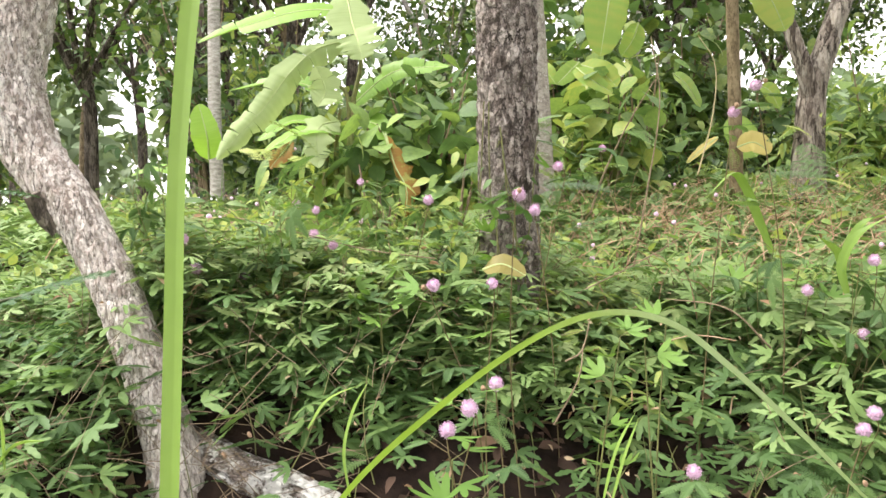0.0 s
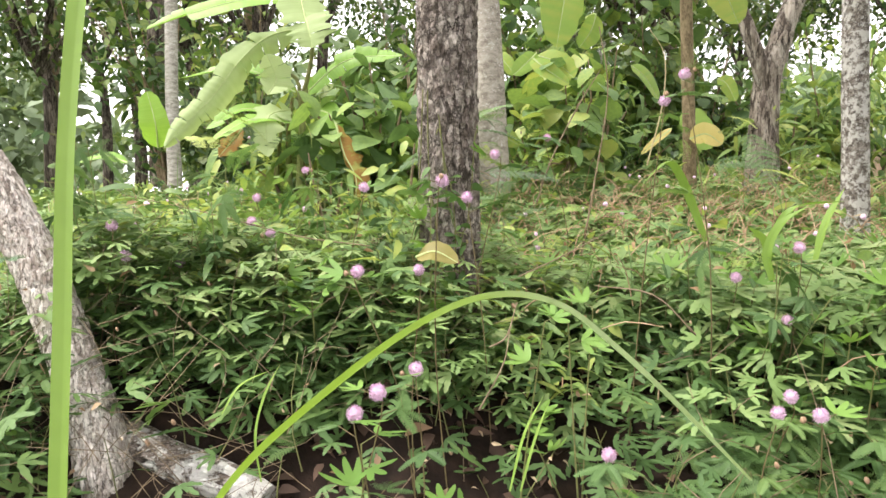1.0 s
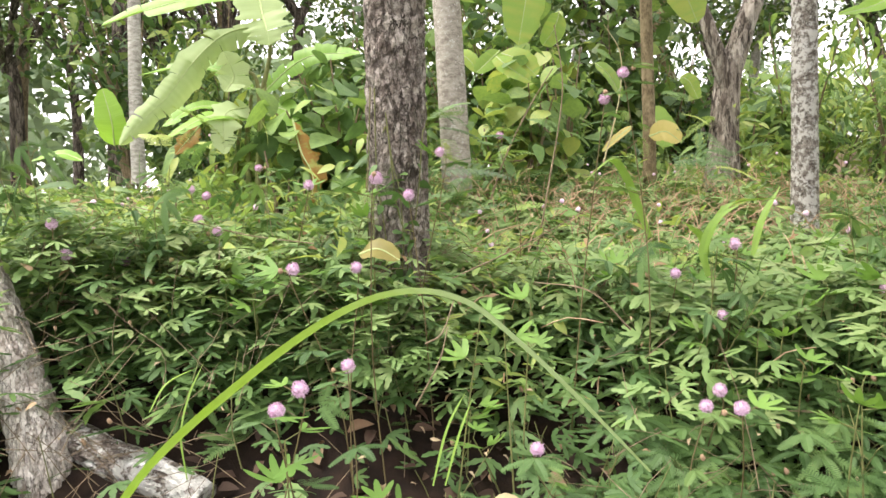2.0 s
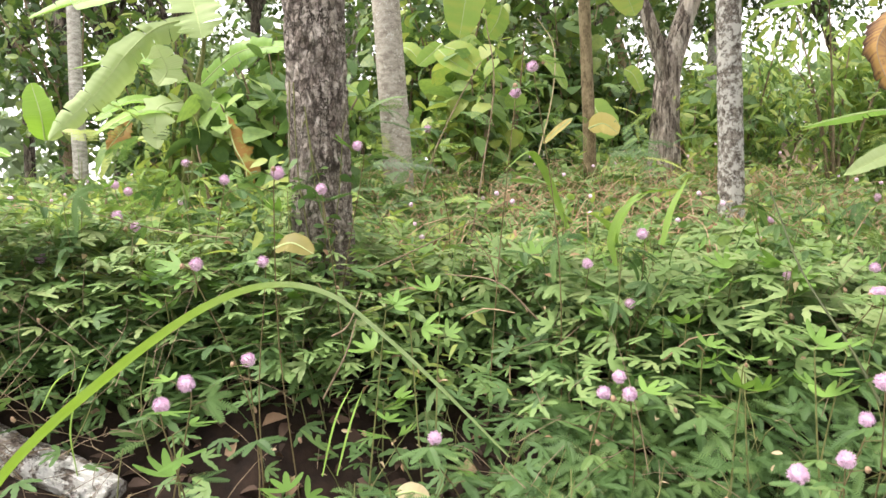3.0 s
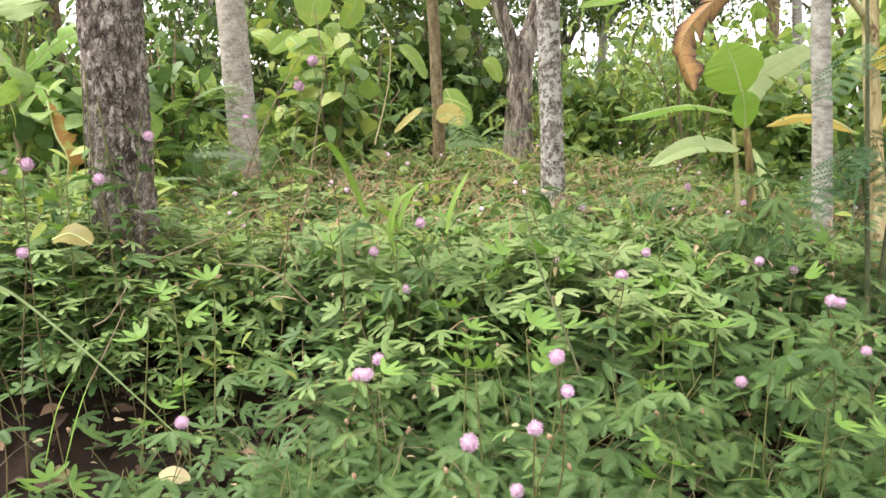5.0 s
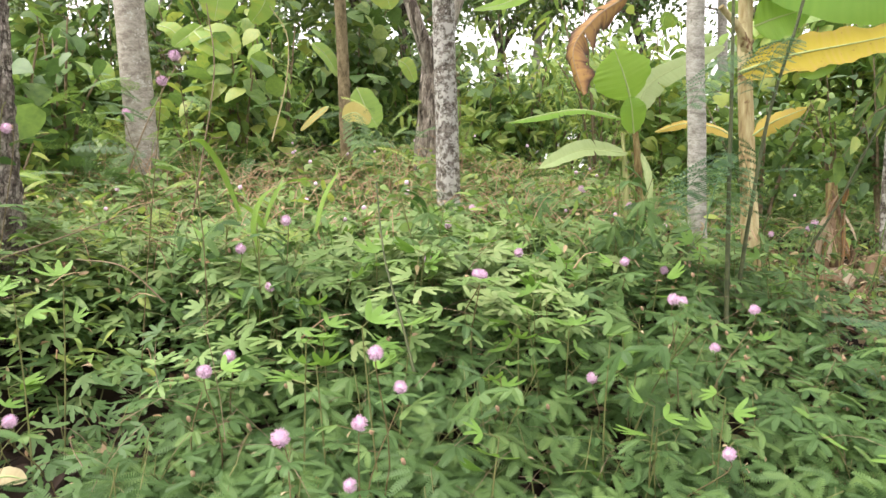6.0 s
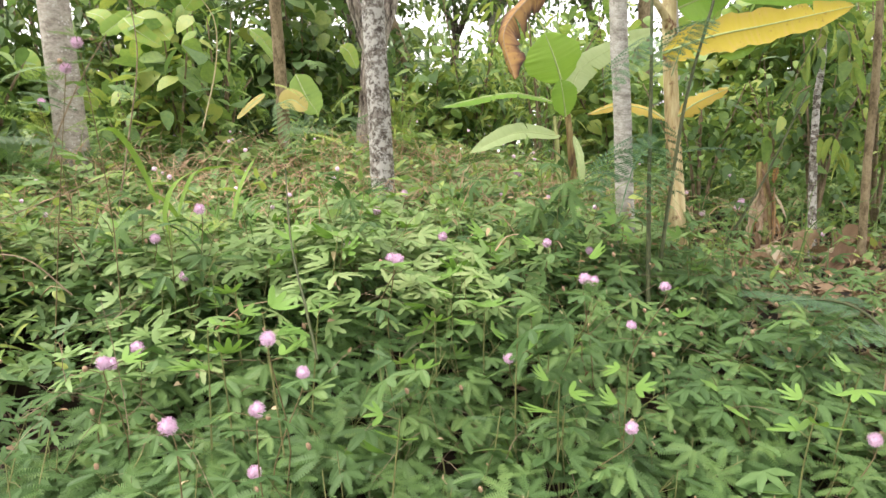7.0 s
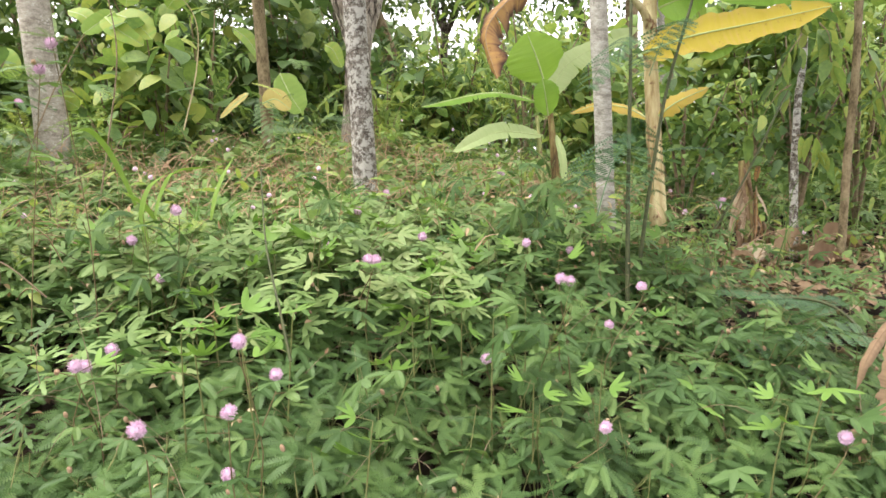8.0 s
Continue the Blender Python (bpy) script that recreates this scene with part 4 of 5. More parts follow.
def undergrowth():
    rng = np.random.default_rng(31)
    bag, low = Bag(), Bag()
    for t in LEAF_MID:
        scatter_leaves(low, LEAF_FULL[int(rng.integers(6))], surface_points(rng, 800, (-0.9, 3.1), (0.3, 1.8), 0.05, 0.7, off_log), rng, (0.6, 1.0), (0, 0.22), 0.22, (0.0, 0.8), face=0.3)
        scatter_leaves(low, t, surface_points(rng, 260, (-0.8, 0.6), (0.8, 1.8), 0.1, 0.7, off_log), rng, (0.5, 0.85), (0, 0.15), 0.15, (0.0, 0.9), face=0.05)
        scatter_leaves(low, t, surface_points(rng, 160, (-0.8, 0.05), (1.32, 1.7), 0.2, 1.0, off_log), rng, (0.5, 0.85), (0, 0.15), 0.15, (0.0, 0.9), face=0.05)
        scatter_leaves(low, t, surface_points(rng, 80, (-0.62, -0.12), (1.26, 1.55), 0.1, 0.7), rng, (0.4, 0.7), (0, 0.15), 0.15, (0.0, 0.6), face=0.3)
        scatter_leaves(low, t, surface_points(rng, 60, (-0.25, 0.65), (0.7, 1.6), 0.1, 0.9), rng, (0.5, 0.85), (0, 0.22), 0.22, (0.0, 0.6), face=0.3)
        scatter_leaves(bag, t, surface_points(rng, 260, (-0.9, 0.3), (1.3, 1.9), 0.65, 1.15), rng, (0.5, 0.85), (-0.03, 0.15), 0.15, (0.1, 0.9), face=0.05)
        scatter_leaves(bag, t, surface_points(rng, 200, (0.3, 1.6), (1.15, 1.9), 0.7, 1.08, off_log), rng, (0.6, 1.0), (0, 0.18), 0.18, (0.0, 0.8), face=0.25)
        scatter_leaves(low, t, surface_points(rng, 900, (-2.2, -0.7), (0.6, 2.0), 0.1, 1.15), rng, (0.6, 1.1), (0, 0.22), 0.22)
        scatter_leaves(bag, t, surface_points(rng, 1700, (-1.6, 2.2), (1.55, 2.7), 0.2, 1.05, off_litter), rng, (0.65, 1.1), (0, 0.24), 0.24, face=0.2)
        # On the right only the darker leaf colour is used, imitating shade.
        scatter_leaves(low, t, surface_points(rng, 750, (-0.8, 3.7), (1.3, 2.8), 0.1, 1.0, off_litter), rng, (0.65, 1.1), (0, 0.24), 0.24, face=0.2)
    for t in LEAF_LOW:
        scatter_leaves(bag, t, surface_points(rng, 6000, (-3.2, 5.5), (2.4, 5.0), 0.2, 1.15, off_litter), rng, (0.7, 1.3), (0, 0.3), 0.3)
        scatter_leaves(bag, t, surface_points(rng, 1100, (-5.0, 6.5), (-4.0, 0.5), 0.1, 0.95), rng, (0.9, 1.5), (0, 0.3), 0.3)
        scatter_leaves(low, t, surface_points(rng, 2300, (-5.0, 6.5), (-4.0, 0.6), 0.1, 0.9), rng, (0.9, 1.5), (0, 0.3), 0.3)
        for xr, yr in (((-6.0, -2.0), (0.3, 5.0)), ((3.9, 7.5), (-0.5, 4.5))):
            scatter_leaves(low, t, surface_points(rng, 1100, xr, yr, 0.1, 1.0), rng, (0.9, 1.6), (0, 0.3), 0.3)
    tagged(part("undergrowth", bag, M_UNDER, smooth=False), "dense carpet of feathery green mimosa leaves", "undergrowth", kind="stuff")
    tagged(part("low_mimosa", low, M_MIMOSA, smooth=False), "lower layer of mimosa leaves with shade put into their dark green", "undergrowth", kind="stuff")
    weeds = Bag()
    for t, n, size in ((LEAF_LANCE, 3400, (0.03, 0.09)), (LEAF_OVATE, 4200, (0.025, 0.06))):
        scatter_leaves(weeds, t, surface_points(rng, n, (-3, 5), (1.7, 4.6), 0.4, 1.45), rng, size, (0.2, 0.5), 0.5)
    scatter_leaves(weeds, LEAF_LANCE, surface_points(rng, 1500, (-0.9, 0.5), (1.4, 2.2), 0.6, 1.25), rng, (0.03, 0.085), (0.1, 0.35), 0.4, (0.0, 0.8))
    outside = lambda x, y: (x < -1.8) | (x > 4.3) | (y < -3.4) | (y > 4.6)
    tufts = surface_points(rng, 1100, (-9, 11), (-7, 10), 0.0, 0.3, outside)
    for t, size in ((LEAF_OVATE, (0.04, 0.1)), (LEAF_LANCE, (0.06, 0.15))):
        at = tufts[rng.integers(0, len(tufts), 8500)] + rng.normal(0, 1, (8500, 3)) * (0.13, 0.13, 0.06) + (0, 0, 0.08)
        scatter_leaves(weeds, t, at, rng, size, (0.1, 0.4), 0.4)
    tagged(part("weeds", weeds, M_SHRUB, smooth=False), "mixed green weeds with lance-shaped leaves", "weeds", kind="stuff")
    stems = Bag()
    for x, y, z in surface_points(rng, 900, (-2.5, 4.5), (0.6, 4.2), 0.7, 1.15):
        g = float(ground_z(x, y))
        b = np.array((x + rng.normal(0, 0.05), y + rng.normal(0, 0.05), g))
        tube(stems, spline([b, (b + (x, y, z)) / 2 + rng.normal(0, 0.012, 3), (x, y, z)], 4), np.linspace(0.002, 0.001, 4), 3)
    tagged(part("stalks", stems, M_STEM), "thin green and brown stalks among the leaves", "stalks", kind="stuff")
    dry = Bag()
    for x, y, z in surface_points(rng, 1900, (-1.5, 3.6), (0.85, 3.6), 0.0, 0.85, lambda x, y: ~in_hollow(x, y) | (np.sin(900 * x) > 0.6)):
        a, L = rng.uniform(0, 6.28), rng.uniform(0.06, 0.22)
        d = np.array((math.cos(a), math.sin(a), rng.normal(0.1, 0.45)))
        tube(dry, spline([(x, y, z), np.array((x, y, z)) + d * L / 2 + (0, 0, 0.015), np.array((x, y, z)) + d * L], 4), np.linspace(0.0009, 0.0005, 4), 3)
    for x, y, z in surface_points(rng, 1100, (-1.0, 0.6), (0.95, 2.1), 0.2, 1.0, lambda x, y: ~in_hollow(x, y)):
        a, L = rng.uniform(0, 6.28), rng.uniform(0.05, 0.2)
        d = np.array((math.cos(a), 0.5 * math.sin(a), rng.normal(0.35, 0.5)))
        tube(dry, spline([(x, y, z), np.array((x, y, z)) + d * L / 2 + rng.normal(0, 0.008, 3), np.array((x, y, z)) + d * L], 4), np.linspace(0.0011, 0.0006, 4), 3)
    tagged(part("dry_twigs", dry, M_TWIG), "tangle of dry brown twigs and dead stalks", "twigs", kind="stuff")
    withered = Bag()
    scatter_leaves(withered, blade_template(0.4, 0.6, 0.4, 3), surface_points(rng, 2600, (-1.2, 3.6), (1.4, 3.5), 0.55, 1.2), rng, (0.01, 0.032), (0, 0.7), 0.7)
    scatter_leaves(withered, blade_template(0.4, 0.6, 0.4, 3), surface_points(rng, 420, (-0.8, 2.5), (0.4, 1.6), 0.2, 0.75), rng, (0.01, 0.022), (0, 0.7), 0.7)
    tagged(part("withered_bits", withered, M_WITHERED, smooth=False), "small withered brown leaves caught among the stems", "dead leaves", kind="stuff")
    litter = Bag()
    p = np.concatenate([surface_points(rng, 4200, (-3, 6), (-0.3, 4.0), 0.0, 0.1), surface_points(rng, 2600, (2.1, 4.2), (1.0, 2.8), 0.0, 0.15)])
    scatter_leaves(litter, blade_template(0.5, 0.5, 0.3, 4), p + (0, 0, 0.008), rng, (0.02, 0.075), (0, 0.35), 0.5)
    # Dark leaves only in the hollow, deepening its shade by colour.
    hollow_litter = Bag()
    scatter_leaves(hollow_litter, blade_template(0.5, 0.5, 0.3, 4), surface_points(rng, 320, (-0.3, 0.7), (0.75, 1.7), 0.0, 0.12) + (0, 0, 0.008), rng, (0.025, 0.06), (0, 0.35), 0.5)
    tagged(part("rotting_leaves", hollow_litter, M_HOLLOWLEAF, smooth=False), "dead leaves in the hollow, coloured dark for its shade", "leaf litter", kind="stuff")
    tagged(part("leaf_litter", litter, M_DEADLEAF, smooth=False), "brown fallen leaves scattered on the soil", "leaf litter", kind="stuff")


undergrowth()


# ---- mimosa flowers ----
def flower_head_mesh(seed):
    rng = np.random.default_rng(seed)
    d = unit(rng.normal(0, 1, (560, 3)))
    bag = Bag()
    u = unit(np.cross(d, (0.3, 0.5, 0.8)))
    for a, b in zip(d, u):
        r = 0.0126 * rng.uniform(0.8, 1.12)
        w = 0.00024
        bag.add(np.array([a * 0.002 - b * w * 0.5, a * 0.002 + b * w * 0.5, a * r + b * w, a * r - b * w]), [(0, 1, 2, 3)])
        c = np.cross(a, b)
        bag.add(np.array([a * 0.002 - c * w * 0.5, a * 0.002 + c * w * 0.5, a * r + c * w, a * r - c * w]), [(0, 1, 2, 3)])
    th = np.linspace(0, np.pi, 7)
    tube(bag, np.stack([0 * th, 0 * th, -0.0085 * np.cos(th)], 1), np.clip(0.0085 * np.sin(th), 0.0004, 1), 12)
    return bag.mesh("flower_head", M_PETAL)


def bud_mesh():
    bag = Bag()
    th = np.linspace(0, np.pi, 8)
    tube(bag, np.stack([0 * th, 0 * th, -0.006 * np.cos(th)], 1), np.clip(0.005 * np.sin(th), 0.0004, 1), 9, lumps(0.25, 3.0, 400.0))
    return bag.mesh("seed_head", M_BUD, True)


HEADS = [flower_head_mesh(k) for k in range(3)]
SEED = bud_mesh()


def mimosa_flower(k, top):
    rng = np.random.default_rng(900 + k)
    x, y, z = top
    bx, by = x + rng.normal(0, 0.075), y + rng.normal(0, 0.06) + 0.03
    bz = float(ground_z(bx, by)) - 0.01
    root = thing("mimosa_flower", (0, 0, 0), "round fluffy pink mimosa flower on a thin stalk", "flower", "mimosa flowers")
    stem = Bag()
    p = spline([(bx, by, bz), ((x + bx) / 2 + rng.normal(0, 0.022), (y + by) / 2 + rng.normal(0, 0.015), (z + bz) / 2), (x + rng.normal(0, 0.006), y, z - 0.035), (x, y, z - 0.006)], 10)
    tube(stem, p, np.linspace(0.0016, 0.0009, 10), 5)
    for q in range(3):
        base = p[8 - 2 * q]
        yaw = rng.uniform(0, 6.28)
        tip = base + np.array((-math.sin(yaw), math.cos(yaw), 0.3)) * rng.uniform(0.02, 0.04)
        tube(stem, np.array([base, tip]), 0.0008, 4)
        young = q == 0 and rng.random() < 0.6
        sprig(root, (MESH_YOUNG if young else MESH_LEAF)[q % 2], "young_leaf" if young else "leaf", tip, yaw, rng.normal(0.1, 0.2), rng.normal(0, 0.25), float(np.interp(y, (0.5, 1.2), (0.55, 1.0))) * rng.uniform(0.7, 1.0))
    if k % 3 == 0:
        a = rng.uniform(0, 6.28)
        q = p[7] + np.array((math.cos(a) * 0.03, math.sin(a) * 0.03, 0.012))
        tube(stem, np.array([p[7], q]), 0.0008, 4)
        sprig(root, SEED, "seed_head", q, 0, 0, 0, rng.uniform(0.8, 1.1))
    part("stalk", stem, M_FLOWERSTALK, root)
    h = sprig(root, HEADS[k % 3], "flower_head", (x, y, z), rng.uniform(0, 6), 0, 0, rng.uniform(0.95, 1.1))


FLOWERS_A = [
    (0.079, 1.031, 0.214), (0.032, 0.828, 0.231), (0.0, 0.81, 0.205), (0.131, 1.124, 0.544), (-0.058, 1.498, 0.54), (-0.608, 1.381, 0.465),
    (-0.032, 1.137, 0.377), (0.08, 1.2, 0.371), (0.404, 0.976, 0.075), (-0.586, 1.392, 0.395), (-0.529, 1.561, 0.363), (-0.477, 1.915, 0.54),
    (-0.295, 2.001, 0.602), (-0.363, 1.625, 0.459), (0.448, 1.988, 0.686), (0.257, 1.543, 0.614), (0.183, 1.372, 0.512),
    (-0.391, 1.784, 0.52), (-0.31, 1.6, 0.43),
]
FLOWERS_B = [
    (0.863, 0.642, 0.125), (1.012, 0.693, 0.227), (0.735, 0.932, 0.151), (0.898, 1.34, 0.39), (0.79, 1.407, 0.319), (0.857, 1.3, 0.24),
    (1.332, 1.175, 0.264), (1.246, 1.356, 0.28), (0.99, 0.737, 0.1), (1.072, 0.814, 0.13), (0.77, 1.103, 0.132), (0.629, 1.415, 0.718),
    (0.727, 1.06, 0.115), (0.98, 0.815, -0.04), (1.303, 1.117, 0.276), (1.413, 1.814, 0.328), (1.556, 1.057, 0.036), (0.663, 1.383, 0.771),
]
FLOWERS_C = [
    (1.524, 1.455, 0.277), (1.705, 0.975, 0.223), (1.91, 0.975, 0.188), (1.666, 0.715, -0.017), (2.129, 1.956, 0.368), (2.097, 0.575, -0.048),
    (1.791, 1.354, 0.254), (2.07, 2.237, 0.423), (2.771, 1.777, 0.3), (1.785, 1.593, 0.158), (2.805, 2.045, 0.235), (2.858, 1.904, 0.267),
    (1.73, 0.98, 0.215), (1.9, 1.1, 0.07), (2.0, 1.5, 0.2), (1.55, 2.0, 0.37),
]
for number, spot in enumerate(FLOWERS_A + FLOWERS_B + FLOWERS_C):
    mimosa_flower(number, spot)


# ---- young shoots ----
def mimosa_shoot(k, top, size=1.0):
    rng = np.random.default_rng(1200 + k)
    x, y, z = top
    bx, by = x + rng.normal(0, 0.03), y + rng.normal(0, 0.03) + 0.02
    root = thing("mimosa_shoot", (0, 0, 0), "bright light green young mimosa shoot", "mimosa", "young mimosa shoots")
    stem = Bag()
    p = spline([(bx, by, float(ground_z(bx, by)) - 0.01), ((x + bx) / 2, (y + by) / 2 + 0.01, 0.5 * (z + float(ground_z(bx, by)))), (x, y, z)], 10)
    tube(stem, p, np.linspace(0.0024, 0.0012, 10), 5)
    for q in range(3):
        base = p[9 - q]
        yaw = rng.uniform(-1.6, 1.6) + 3.1 * (q % 2)
        tip = base + np.array((-math.sin(yaw), math.cos(yaw), 0.35)) * rng.uniform(0.015, 0.03)
        tube(stem, np.array([base, tip]), 0.0008, 4)
        sprig(root, MESH_YOUNG[(k + q) % 3], "young_leaf", tip, yaw, rng.normal(0.15, 0.25), rng.normal(0, 0.25), size * rng.uniform(0.72, 1.1))
    part("stalk", stem, M_STEM, root)


SHOOTS = [
    (0.933, 0.929, 0.181), (1.012, 0.858, 0.231), (1.320, 1.007, 0.089), (1.484, 1.235, 0.188), (1.546, 0.775, 0.064), (1.671, 0.739, 0.082), (1.969, 0.586, 0.027), (2.088, 0.608, 0.070),
    (1.221, 0.716, 0.060), (0.864, 1.608, 0.346), (0.996, 1.571, 0.372), (0.322, 1.157, 0.271), (0.916, 0.900, 0.200), (0.434, 1.250, 0.280), (1.116, 0.935, 0.202), (-0.234, 1.390, 0.345),
    (0.367, 1.157, 0.275), (0.005, 0.835, 0.151), (0.102, 1.413, 0.509), (-0.250, 1.490, 0.347), (1.506, 0.878, 0.172), (1.282, 1.368, 0.335),
]
for number, spot in enumerate(SHOOTS):
    mimosa_shoot(number, spot)
# Extra shoots at random, added so their bright green lightens the middle ground.
SHOOT_RNG = np.random.default_rng(44)
for number in range(48):
    shoot_x, shoot_y = SHOOT_RNG.uniform(-0.5, 2.3), SHOOT_RNG.uniform(1.05, 2.1)
    mimosa_shoot(50 + number, (shoot_x, shoot_y, float(ground_z(shoot_x, shoot_y) + canopy(shoot_x, shoot_y)) * 1.0 + 0.01))

for number in range(26):
    shoot_x, shoot_y = SHOOT_RNG.uniform(0.7, 1.8), SHOOT_RNG.uniform(1.2, 2.0)
    mimosa_shoot(100 + number, (shoot_x, shoot_y, float(ground_z(shoot_x, shoot_y) + canopy(shoot_x, shoot_y)) + 0.015))


# ---- grass blades ----
def grass_blade(path, width, side, label, mat=None, n=30, taper=(0.8, 1.0, 0.95, 0.06), tones=(0.5, 0.5)):
    bag = Bag()
    ribbon(bag, spline(path, n), width * np.interp(np.linspace(0, 1, n), np.linspace(0, 1, len(taper)), taper), side, 0.25, np.interp(np.linspace(0, 1, n), np.linspace(0, 1, len(tones)), tones))
    root = thing("tall_grass", (0, 0, 0), label, "grass")
    part("blade", bag, mat or M_GRASS, root)


grass_blade([(-0.337, 0.610, -0.030), (-0.332, 0.634, 0.183), (-0.328, 0.657, 0.373), (-0.319, 0.671, 0.581), (-0.298, 0.685, 0.788), (-0.278, 0.695, 0.926), (-0.202, 0.707, 1.077)], 0.027, (1, -0.2, 0),
            "tall upright bright green grass blade", n=50, taper=(0.9, 1.0, 1.0, 0.95, 1.0, 0.8, 0.1))
# Tones whiten past the bend: pale underside plus a painted highlight.
grass_blade([(-0.204, 0.600, 0.047), (-0.115, 0.613, 0.190), (0.013, 0.625, 0.303), (0.120, 0.633, 0.374), (0.200, 0.638, 0.398), (0.270, 0.629, 0.385), (0.331, 0.618, 0.337), (0.396, 0.607, 0.274), (0.478, 0.594, 0.187)], 0.0155, (0.1, -0.75, 0.75),
            "long arching green grass blade bending over the leaves", M_ARCH, n=60, tones=(0.1, 0.1, 0.15, 0.3, 0.9, 1.0, 0.9, 0.8), taper=(1.1, 1.2, 1.2, 1.0, 0.8, 0.72, 0.68, 0.6, 0.3))


def fan_of_blades(path_list, width, label):
    root = thing("grass_tuft", (0, 0, 0), label, "grass")
    for k, path in enumerate(path_list):
        b = Bag()
        ribbon(b, spline(path, 24), width * np.interp(np.linspace(0, 1, 24), (0, 0.3, 0.7, 1), (0.6, 1, 0.9, 0.05)), (0.6, -0.8, 0.3), 0.3, 0.2 + 0.2 * k)
        part("blade", b, M_GRASS, root)


fan_of_blades([[(0.788, 1.585, 0.391), (0.761, 1.596, 0.472), (0.724, 1.587, 0.554), (0.680, 1.564, 0.590), (0.598, 1.514, 0.527)]], 0.026, "bright green grass blade bending at its tip")
fan_of_blades([[(0.846, 1.376, 0.363), (0.868, 1.381, 0.428), (0.903, 1.363, 0.476), (0.990, 1.327, 0.488)], [(0.852, 1.376, 0.363), (0.827, 1.352, 0.411), (0.785, 1.338, 0.439)],
               [(0.973, 1.415, 0.355), (0.997, 1.422, 0.436), (1.040, 1.426, 0.515)]], 0.02, "tuft of bright green grass blades")
fan_of_blades([[(-0.156, 0.875, 0.079), (-0.163, 0.879, 0.149), (-0.149, 0.883, 0.210), (-0.119, 0.868, 0.267)], [(-0.231, 0.928, 0.170), (-0.194, 0.912, 0.221), (-0.135, 0.887, 0.254)]], 0.011, "thin green grass blades by the log")
fan_of_blades([[(0.225, 0.838, 0.074), (0.248, 0.844, 0.158), (0.278, 0.849, 0.216)], [(0.244, 0.868, 0.061), (0.267, 0.874, 0.138), (0.290, 0.879, 0.198)]], 0.0065, "pair of narrow pale grass blades")
fan_of_blades([[(-0.459, 0.524, 0.261), (-0.460, 0.527, 0.297), (-0.463, 0.528, 0.318)], [(-0.471, 0.524, 0.262), (-0.447, 0.526, 0.285), (-0.417, 0.528, 0.290)]], 0.02, "short bright grass blades")
fan_of_blades([[(0.836, 1.328, 0.321), (0.826, 1.331, 0.381), (0.846, 1.316, 0.441), (0.894, 1.290, 0.482)]], 0.022, "bright green grass blade")


def frond_template(length, pairs, feather, droop=0.5):
    """A twice-feathered leaf: a rachis with pairs of comb-like feathers."""
    v, f, n = [], [], 0
    for k in range(pairs):
        s = (k + 1) / (pairs + 0.5)
        for side in (-1, 1):
            pv, pf = pinna(feather * (1 - 0.5 * abs(2 * s - 0.9)), feather * 0.3, 9, 0.25, 0.1, 0.2)
            a = radians(-side * 62)
            c, d = math.cos(a), math.sin(a)
            pv = pv @ np.array(((c, d, 0), (-d, c, 0), (0, 0, 1)))
            v.append(pv + (0, s * length, -droop * s * s * length))
            f.append(pf + n)
            n += len(pv)
    ss = np.linspace(0, 1, 6)
    rows = np.stack([0 * ss, ss * length, -droop * ss * ss * length], 1)
    pv = np.concatenate([rows - (0.0012, 0, 0), rows + (0.0012, 0, 0)])
    v.append(pv)
    f.append(np.array([(i, i + 6, i + 7, i + 1) for i in range(5)]) + n)
    return np.vstack(v), np.vstack(f)


FROND = [frond_template(0.24, 9, 0.085, d) for d in (0.25, 0.6)]
MESH_FROND = [mesh_of(t, "frond", M_FROND) for t in FROND]


def feathery_sapling(path, fronds, label, radius=0.007):
    """A thin dark stem with large feathery leaves."""
    root = thing("feathery_sapling", (0, 0, 0), label, "sapling")
    b = Bag()
    tube(b, spline(path, 50), np.linspace(radius, radius * 0.6, 50), 8, lumps(0.15, 1.0, 30.0))
    part("stem", b, M_DARKSTEM, root)
    for k, (at, toward, size) in enumerate(fronds):
        d = Vector(toward) - Vector(at)
        yaw = math.atan2(-d.x, d.y)
        pitch = math.atan2(d.z, math.hypot(d.x, d.y))
        ob = new("frond", MESH_FROND[k % 2])
        ob.parent = root
        ob.matrix_basis = Matrix.Translation(at) @ Euler((pitch + 0.2, 0.0, yaw)).to_matrix().to_4x4() @ Matrix.Scale(size * d.length / 0.24, 4)


feathery_sapling([(2.072, 1.295, 0.032), (2.131, 1.389, 0.442), (2.187, 1.472, 0.772), (2.253, 1.580, 1.288)],
                 [((2.156, 1.429, 0.556), (1.921, 1.342, 0.403), 1.0), ((2.152, 1.423, 0.507), (1.923, 1.192, 0.466), 1.0), ((2.192, 1.480, 0.838), (2.009, 1.409, 0.684), 1.0), ((2.171, 1.453, 0.606), (2.327, 1.485, 0.433), 1.0), ((2.134, 1.391, 0.392), (1.995, 1.484, 0.445), 0.9)],
                 "tall thin dark stem with feathery leaves")
feathery_sapling([(2.139, 1.344, 0.149), (2.187, 1.364, 0.391), (2.252, 1.384, 0.666), (2.340, 1.394, 0.923), (2.432, 1.412, 1.245)],
                 [((2.321, 1.393, 0.875), (2.122, 1.329, 0.737), 1.0), ((2.312, 1.393, 0.859), (2.098, 1.239, 0.798), 1.0), ((2.209, 1.371, 0.488), (2.333, 1.282, 0.500), 0.9), ((2.198, 1.368, 0.440), (2.039, 1.303, 0.384), 0.9)],
                 "slanting thin dark stem with feathery leaves", 0.006)
